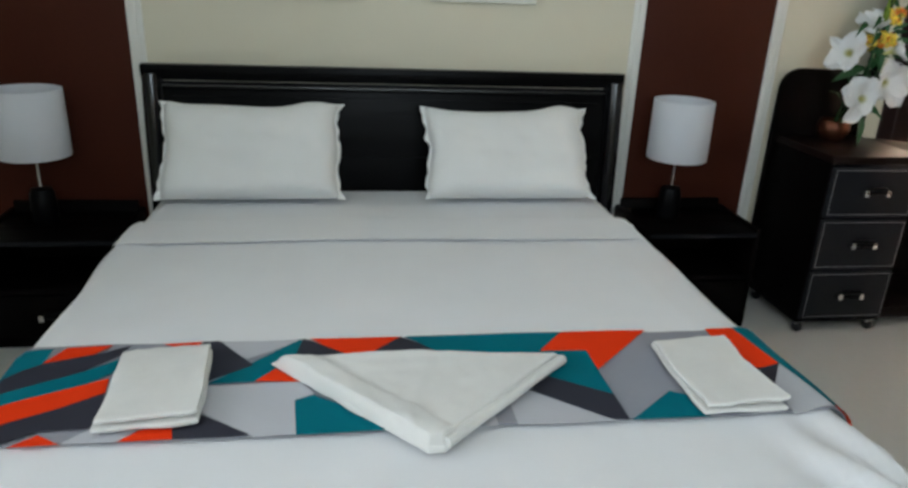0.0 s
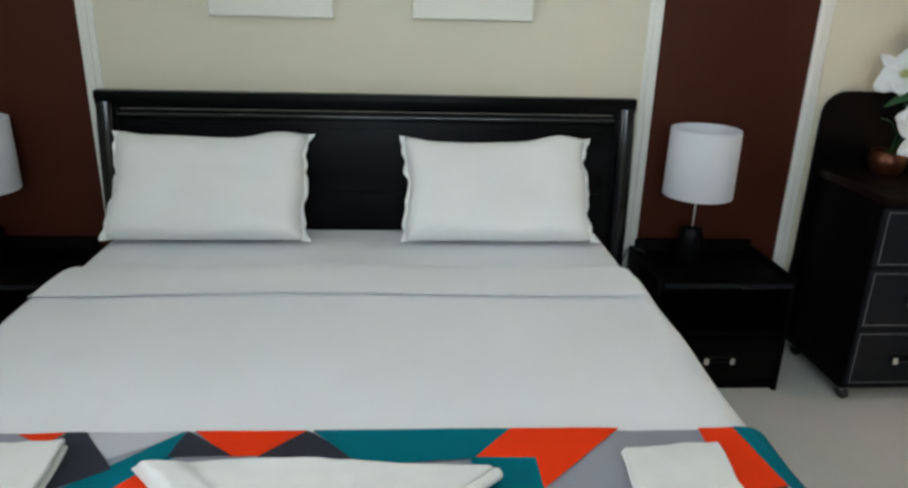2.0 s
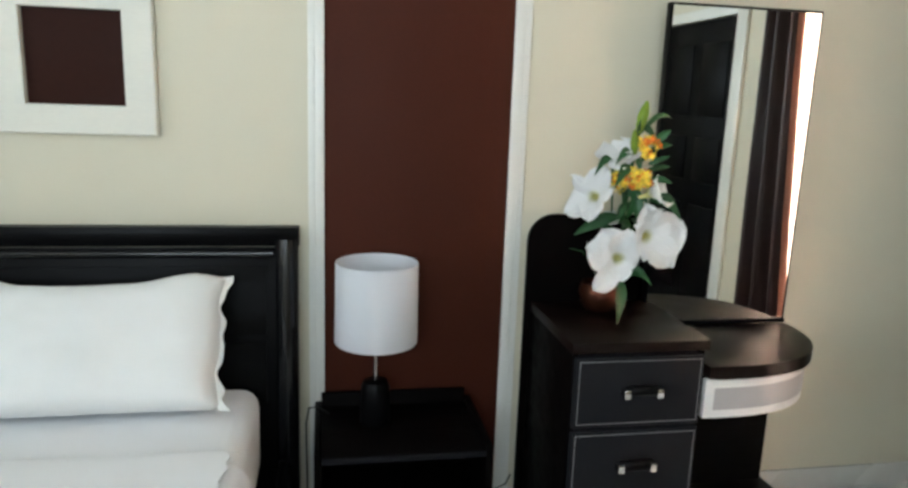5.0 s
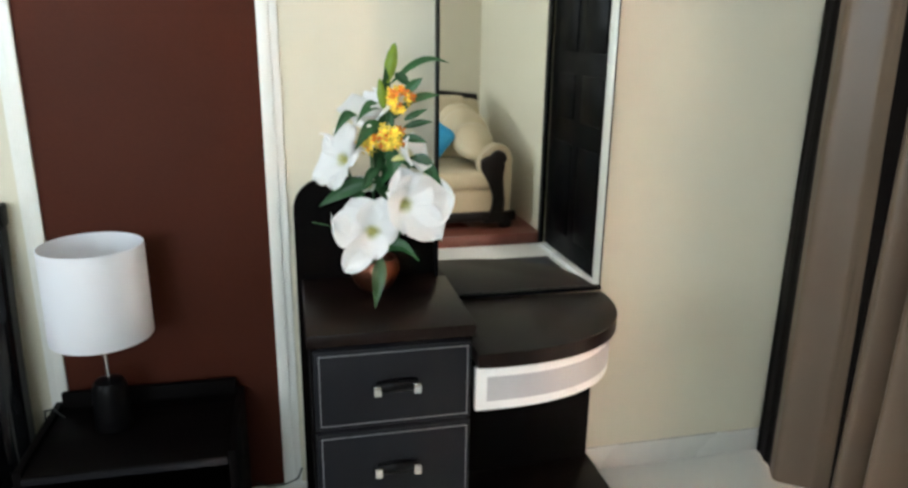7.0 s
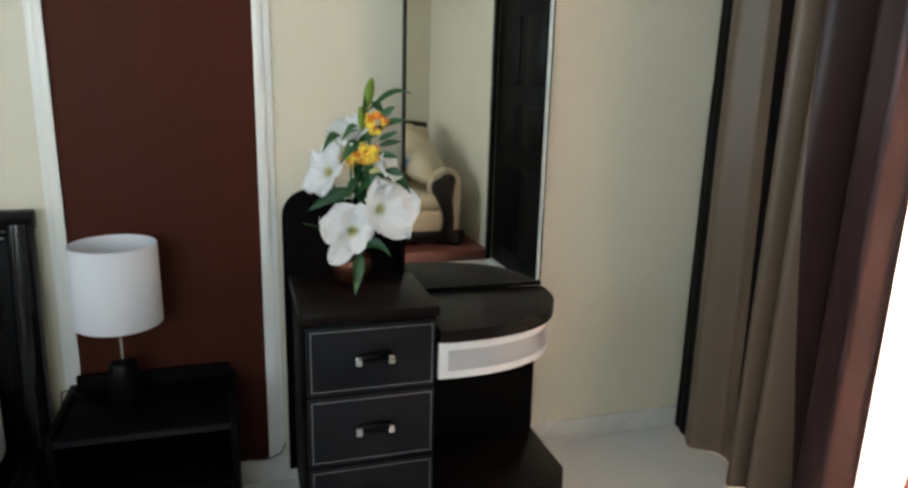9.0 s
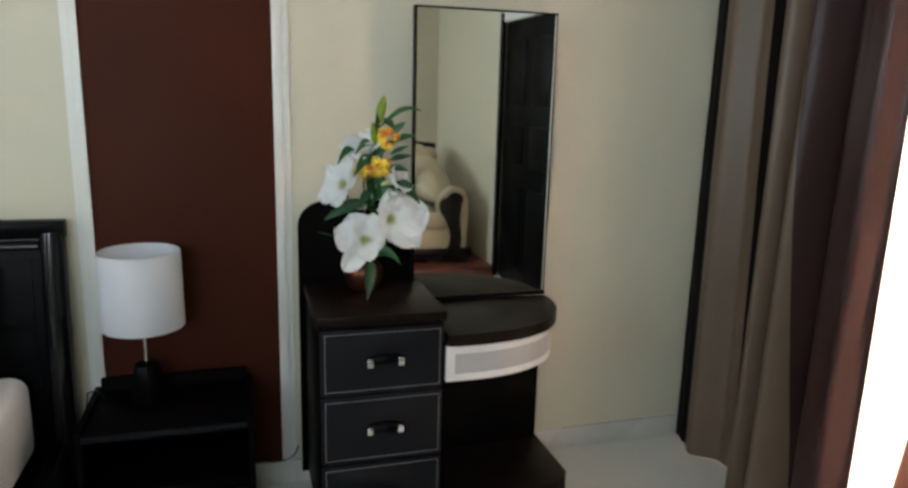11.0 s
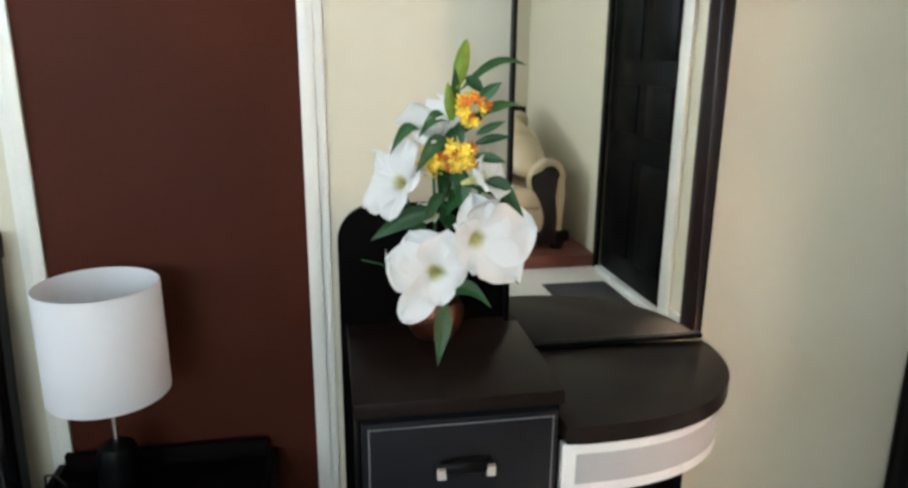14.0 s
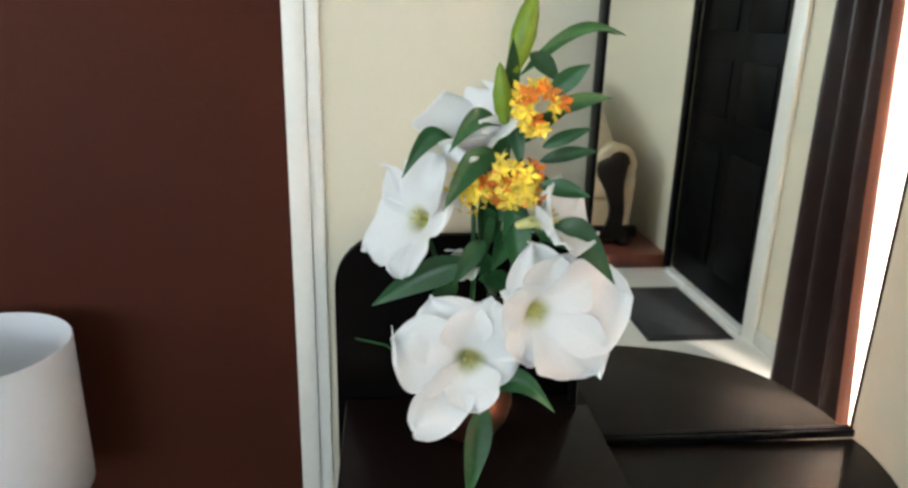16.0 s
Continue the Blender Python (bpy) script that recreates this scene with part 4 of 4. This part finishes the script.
lily((2.540, 3.015, 1.222), (0.72, -0.55, 0.36), ((40, 0.088, 0.085, 0.40), (130, 0.085, 0.085, 0.42), (225, 0.088, 0.090, 0.45), (310, 0.100, 0.095, 0.50)), 5, 1.05)
lily((2.452, 3.085, 1.135), (-0.3, -0.8, 0.5), ((10, 0.045, 0.035, 0.5), (85, 0.050, 0.035, 0.4), (160, 0.045, 0.035, 0.5), (230, 0.045, 0.035, 0.5), (300, 0.045, 0.035, 0.4)), 6)


def leaf_blade(base, tip, width, arch, roll=0.0):
    """A pointed, slightly folded leaf from base to tip."""
    a, b = Vector(base) - FO, Vector(tip) - FO
    d = b - a
    side = d.cross(Vector((0.25, -1, 0.35))).normalized()
    side = Matrix.Rotation(radians(roll), 3, d.normalized()) @ side
    up = side.cross(d.normalized())

    def fn(u, v):
        w = 0.72 * width * math.sin(math.pi * (0.03 + 0.97 * u ** 0.8)) ** 0.95
        k = 2 * v - 1
        mid = a + d * u + Vector((0, 0, 1)) * arch * math.sin(math.pi * u) * d.length
        return mid + side * w * 0.5 * k + up * (0.16 * w * abs(k) + 0.03 * w * math.sin(8 * u + 2 * k))
    return part("leaf", thicken(sheet(fn, 12, 6), 0.0008), LEAF, fl, "glossy green leaf", angle=80)


leaf_blade((2.512, 3.06, 1.395), (2.700, 3.235, 1.440), 0.024, 0.12)
leaf_blade((2.545, 3.06, 1.345), (2.650, 3.12, 1.362), 0.030, 0.06)
leaf_blade((2.545, 3.06, 1.305), (2.600, 3.03, 1.335), 0.024, 0.02)
leaf_blade((2.545, 3.07, 1.285), (2.620, 3.06, 1.300), 0.026, 0.05)
leaf_blade((2.488, 3.05, 1.335), (2.420, 3.01, 1.305), 0.036, 0.28)
leaf_blade((2.430, 3.05, 1.315), (2.365, 3.03, 1.270), 0.034, 0.32)
leaf_blade((2.485, 3.05, 1.300), (2.412, 2.985, 1.240), 0.046, 0.16)
leaf_blade((2.465, 3.06, 1.150), (2.325, 3.06, 1.088), 0.056, 0.08)
leaf_blade((2.535, 3.010, 1.205), (2.632, 2.985, 1.145), 0.062, 0.24)
leaf_blade((2.480, 3.06, 0.955), (2.580, 3.03, 0.935), 0.046, 0.32)
leaf_blade((2.478, 3.03, 0.955), (2.455, 2.985, 0.826), 0.054, 0.08)
leaf_blade((2.515, 3.07, 1.240), (2.520, 3.04, 1.130), 0.052, 0.0, 20)
leaf_blade((2.475, 3.07, 1.250), (2.470, 3.04, 1.150), 0.044, 0.0, -25)
leaf_blade((2.500, 3.07, 1.390), (2.515, 3.04, 1.280), 0.040, 0.0, 30)
leaf_blade((2.525, 3.075, 1.42), (2.565, 3.07, 1.385), 0.036, 0.05)
leaf_blade((2.440, 3.07, 1.120), (2.390, 3.03, 1.060), 0.040, 0.10)
leaf_blade((2.535, 3.05, 1.065), (2.640, 3.03, 0.985), 0.034, 0.10)
leaf_blade((2.500, 3.07, 1.360), (2.495, 3.03, 1.440), 0.030, 0.0)
leaf_blade((2.470, 3.03, 1.190), (2.430, 3.00, 1.140), 0.036, 0.1)
leaf_blade((2.530, 2.998, 1.270), (2.592, 2.985, 1.258), 0.030, 0.04)
leaf_blade((2.540, 3.020, 1.375), (2.585, 3.010, 1.412), 0.034, 0.04)
rl = random.Random(21)
for k in range(18):
    # filler leaves round the middle of the bunch
    z, a = 1.02 + 0.30 * k / 18, rl.uniform(-1.2, 1.2)
    cx, ln = 2.50 + rl.uniform(-0.035, 0.03), rl.uniform(0.06, 0.10)
    leaf_blade((cx, 3.085, z), (cx + ln * math.sin(a), 3.07 - 0.35 * ln, z + ln * math.cos(a) * rl.choice((0.8, 0.8, -0.8))), rl.uniform(0.032, 0.046), 0.1, rl.uniform(-30, 30))

for k, pts in enumerate((((2.47, 3.18, 0.87), (2.49, 3.085, 1.10), (2.51, 3.07, 1.40)), ((2.46, 3.18, 0.87), (2.45, 3.1, 1.05), (2.40, 3.10, 1.18)), ((2.475, 3.18, 0.87), (2.52, 3.09, 1.0), (2.55, 3.05, 1.09)),
                         ((2.465, 3.18, 0.87), (2.46, 3.07, 0.95), (2.463, 3.04, 1.01)), ((2.47, 3.18, 0.87), (2.47, 3.12, 1.1), (2.465, 3.14, 1.32)), ((2.48, 3.18, 0.87), (2.53, 3.1, 1.05), (2.565, 3.09, 1.19)))):
    part("stem", tube([Vector(p) - FO for p in pts], 0.0035, 6), LEAF, fl, "thin green stem")
part("twig", tube([Vector(p) - FO for p in ((2.455, 3.15, 0.90), (2.385, 3.04, 1.0), (2.345, 3.03, 1.045), (2.305, 3.03, 1.055))], 0.0016, 5), LEAF, fl)

bm = lathe([(0, 0), (0.006, 0.004), (0.013, 0.025), (0.016, 0.05), (0.013, 0.075), (0.006, 0.095), (0, 0.102)], 12)
part("bud", bm, BUD, fl, "closed lime green bud", Matrix.Translation(Vector((2.502, 3.055, 1.395)) - FO) @ pose(0, 0, 0, 0, 12, 0))
bm = lathe([(0, 0), (0.006, 0.004), (0.011, 0.02), (0.012, 0.04), (0.005, 0.07), (0, 0.078)], 12)
part("bud", bm, BUD, fl, "closed lime green bud", Matrix.Translation(Vector((2.492, 3.045, 1.335)) - FO) @ pose(0, 0, 0, 8, -8, 0))


def floret_cluster(centre, r, count, seed):
    rnd = random.Random(seed)
    bm = bmesh.new()
    for k in range(count):
        d = Vector((rnd.gauss(0, 1), rnd.gauss(-0.5, 1), rnd.gauss(0, 0.9))).normalized()
        c = d * r * rnd.uniform(0.55, 1.0)
        q = (d + Vector((0, -0.5, 0.1))).normalized().to_track_quat("Z", "Y").to_matrix()
        hue = 1 if rnd.random() < 0.24 else 0
        for j in range(5):
            a = j * 1.257 + rnd.uniform(-0.2, 0.2)
            u, w = Vector((math.cos(a), math.sin(a), 0)), Vector((-math.sin(a), math.cos(a), 0))
            s = rnd.uniform(0.011, 0.018)
            vs = [bm.verts.new(c + q @ p) for p in (Vector((0, 0, 0)), u * s * 0.55 + w * s * 0.27 + Vector((0, 0, 0.004)), u * s + Vector((0, 0, rnd.uniform(0.001, 0.009))), u * s * 0.55 - w * s * 0.27 + Vector((0, 0, 0.004)))]
            f = bm.faces.new(vs)
            f.material_index = hue
    return part("floret_spray", thicken(bm, 0.0007), [YELLOW, ORANGE], fl, "cluster of small yellow and orange florets", Matrix.Translation(Vector(centre) - FO))


floret_cluster((2.530, 3.040, 1.360), 0.036, 34, 11)
floret_cluster((2.510, 3.030, 1.266), 0.038, 38, 12)
floret_cluster((2.456, 3.060, 1.252), 0.030, 28, 13)


# ---- curtains ----
def smooth_step(a, b, x):
    t = min(1.0, max(0.0, (x - a) / (b - a)))
    return t * t * (3 - 2 * t)


def profile(knots, u):
    """A soft fold line through (share of the width, depth) knots."""
    for (a, p), (b, q) in zip(knots, knots[1:]):
        if u <= b:
            return p + (q - p) * smooth_step(a, b, u)
    return knots[-1][1]


def curtain(name, y_top, y_bot, x_mid, bands, folds, z0, z1, label, hem=None):
    """A hanging drape. Bands give (share at the top, share at the foot, cloth); folds the depth along its width."""
    mats = []
    for _, _, m in bands:
        if m not in mats:
            mats.append(m)

    marks = [(0.0, 0.0)] + [(top, foot) for top, foot, _ in bands]

    def share(c, v):
        """Move a grid column so that the seams between bands lie on columns."""
        n = len(bands)
        k = min(n - 1, int(c * n))
        a, b = (marks[j][0] + (marks[j][1] - marks[j][0]) * v for j in (k, k + 1))
        return a + (b - a) * (c * n - k)

    def fn(c, v):
        u = share(c, v)
        z = z1 + (z0 - z1) * v
        ya = y_top[0] + (y_bot[0] - y_top[0]) * v
        yb = y_top[1] + (y_bot[1] - y_top[1]) * v ** 1.6
        y = ya + (yb - ya) * u
        sway = 0.018 * math.sin(2.6 * v + 7 * u) * v
        deep = (1.0 + 0.35 * v) * profile(folds, min(1.0, max(0.0, u + sway)))
        fine = 0.0035 * noise.noise((u * 22, v * 3.0, y_top[0])) + 0.0016 * noise.noise((u * 60, v * 7.0, 2.0))
        lift = hem(u) * v if hem else 0.0
        return Vector((x_mid + deep + fine, y, z + lift + 0.004 * math.sin(13 * u) * v))

    def which(c, v):
        return mats.index(bands[min(len(bands) - 1, int(c * len(bands)))][2])
    bm = thicken(sheet(fn, 40 * len(bands) if len(bands) > 1 else 160, 48, None, which), 0.0025)
    return solo(name, bm, mats, label, "curtain", "", angle=80)


curtain("curtain", (3.338, 2.415), (3.338, 2.435), 3.945,
        ((0.11, 0.165, ESPRESSO), (0.315, 0.385, TAUPE), (0.50, 0.45, ESPRESSO), (0.65, 0.74, TAUPE), (1.0, 1.0, MAROON)),
        ((0, 0.085), (0.025, -0.005), (0.11, -0.022), (0.20, -0.048), (0.29, 0.022), (0.40, 0.022), (0.535, -0.068), (0.595, 0.012), (0.68, -0.08), (0.78, 0.045), (0.86, -0.04), (0.94, -0.035), (1.0, 0.03)),
        0.006, 2.45, "floor-length satin curtain striped taupe, espresso and maroon", hem=lambda u: 0.004 * (1 - smooth_step(0.34, 0.44, u)))
# outer strip is coloured as if the sun shone through it
curtain("side_curtain", (1.80, 2.10), (1.81, 2.31), 3.985, ((0.84, 0.84, MAROON), (1.0, 1.0, MAROON_LIT)),
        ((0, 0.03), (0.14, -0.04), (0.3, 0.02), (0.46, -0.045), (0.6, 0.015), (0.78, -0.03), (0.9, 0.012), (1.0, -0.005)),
        0.03, 2.45, "floor-length maroon satin curtain, its sunlit edge painted rose")
curtain("sheer_curtain", (1.96, 3.10), (1.97, 3.10), 4.072, ((1.0, 1.0, SHEER),), [(k / 18, 0.009 * (-1) ** k) for k in range(19)], 0.012, 2.44, "thin white sheer curtain over the sunny window")
rod = tube([(4.03, 1.6, 2.47), (4.03, 3.335, 2.47)], 0.011, 12)
solo("curtain_rod", rod, LACQUER, "dark curtain rod above the window", "curtain rod")

# ---- sofa corner seen in the mirror ----
PY1, PH = 0.325, 0.085
structure("platform", bx(1.6, XE - 0.001, YS, PY1, 0.0, PH, 0.006), PLATFORM, "low red-brown tiled step under the sofa", "platform")
sofa = thing("sofa", (3.08, -0.22, PH), "cream leather sofa with dark carved scroll arms", "sofa")
part("base", bx(-0.78, 0.78, -0.78, 0.34, 0.10, 0.30, 0.03, 3), SOFA, sofa)
part("skirt_rail", bx(-0.90, 0.90, 0.30, 0.36, 0.05, 0.13, 0.015), SOFA_WOOD, sofa, "dark carved front rail")
for k in range(2):
    part("seat_cushion", bx(-0.70 + 0.705 * k, -0.005 + 0.705 * k, -0.42, 0.37, 0.30, 0.44, 0.055, 4), SOFA, sofa, "plump cream seat cushion")
    bm = bx(-0.72 + 0.725 * k, -0.005 + 0.725 * k, -0.16, 0.10, 0.0, 0.56, 0.10, 5)
    bmesh.ops.transform(bm, matrix=pose(0, -0.40, 0.40, 14, 0, 0), verts=bm.verts)
    part("back_cushion", bm, SOFA, sofa, "puffed cream back cushion")
part("back", bx(-0.88, 0.88, -0.86, -0.64, 0.10, 0.90, 0.08, 5), SOFA, sofa)
part("back_crest", tube([(-0.86 + 1.72 * i / 12, -0.75, 0.90 + 0.06 * math.sin(math.pi * i / 12)) for i in range(13)], 0.035, 10), SOFA_WOOD, sofa, "dark carved crest rail")
for s in (-1, 1):
    prof = [(0.10, 0.12), (0.10, 0.46)] + [(0.115 - 0.135 * math.cos(a), 0.50 + 0.135 * math.sin(a)) for a in [0.1 + 2.9 * i / 12 for i in range(13)]] + [(0.22, 0.42), (0.235, 0.12)]
    arm = prism([(s * (0.62 + p), z) for p, z in prof], "y", -0.70, 0.34, 0.02)
    a = part("arm", arm, SOFA, sofa, "rolled cream arm")
    edge_in, edge_out = [], []
    for k in range(17):
        z = 0.04 + 0.50 * k / 16
        mid = 0.728 + 0.026 * math.sin(11.5 * z - 0.9)
        half = 0.098 - 0.050 * math.sin(math.pi * min(1, z / 0.46)) ** 0.8
        edge_in.append((s * (mid - half), z))
        edge_out.append((s * (mid + half * 0.9), z))
    cap = [(s * (0.742 + 0.066 * math.cos(a)), 0.545 + 0.06 * math.sin(a)) for a in [0.25 + 2.6 * k / 8 for k in range(9)]]
    rim = [(x + s * 0.030, z) for x, z in edge_out] + [(s * (0.745 + 0.108 * math.cos(q)), 0.55 + 0.098 * math.sin(q)) for q in [0.1 + 2.9 * k / 10 for k in range(11)]] + [(x - s * 0.022, z) for x, z in edge_in[::-1]]
    part("arm_front", prism(rim, "y", 0.28, 0.342, 0.018), SOFA, a, "padded cream rim round the scroll")
    bm = prism(edge_out + cap + edge_in[::-1], "y", 0.338, 0.372, 0.012)
    part("arm_scroll", bm, SOFA_WOOD, a, "dark carved scroll front")
for s in (-1, 1):
    # fat padded roll that slopes from the back down to each arm
    def puff(u, v, s=s):
        t, a = u, 2 * math.pi * v
        body = max(0.0, math.sin(math.pi * t)) ** 0.4
        crease = 1 - 0.16 * math.exp(-((t - 0.40) / 0.05) ** 2) - 0.14 * math.exp(-((t - 0.68) / 0.045) ** 2)
        return Vector((s * (0.60 + 0.03 * t + 0.19 * body * crease * math.cos(a)), -0.66 + 0.92 * t, 0.78 - 0.22 * t ** 1.3 + (0.17 - 0.02 * t) * body * crease * math.sin(a)))
    part("side_cushion", sheet(puff, 48, 24), SOFA, sofa, "puffed cream cushion sloping to the arm")
for x in (-0.82, 0.82):
    for y in (-0.75, 0.32):
        part("foot", lathe([(0, 0), (0.045, 0), (0.06, 0.03), (0.05, 0.06), (0.04, 0.11), (0, 0.11)], 16, None, (x, y, 0)), SOFA_WOOD, sofa)
cb = bx(-0.19, 0.19, -0.06, 0.06, -0.19, 0.19, 0.055, 4)
solo("throw_cushion", cb, BLUE, "blue throw cushion on the sofa", "cushion", "", pose(3.32, -0.24, PH + 0.64, -24, 32, 0))

# ---- doormat ----
mat_th = thing("doormat", (3.83, 1.01, 0), "grey ribbed doormat with black rubber edges", "doormat")
part("rubber_base", bx(-0.215, 0.215, -0.345, 0.345, 0.0, 0.006, 0.002), RUBBER, mat_th, "black rubber edge")
bm = bmesh.new()
for k in range(34):
    y = -0.30 + 0.60 * k / 34
    for j in range(20):
        x = -0.185 + 0.37 * j / 20
        box(bm, x, x + 0.0095, y, y + 0.009, 0.0045, 0.0125)
part("ribs", bm, MAT_GREY, mat_th, "grey knobbed pile", smooth=False)
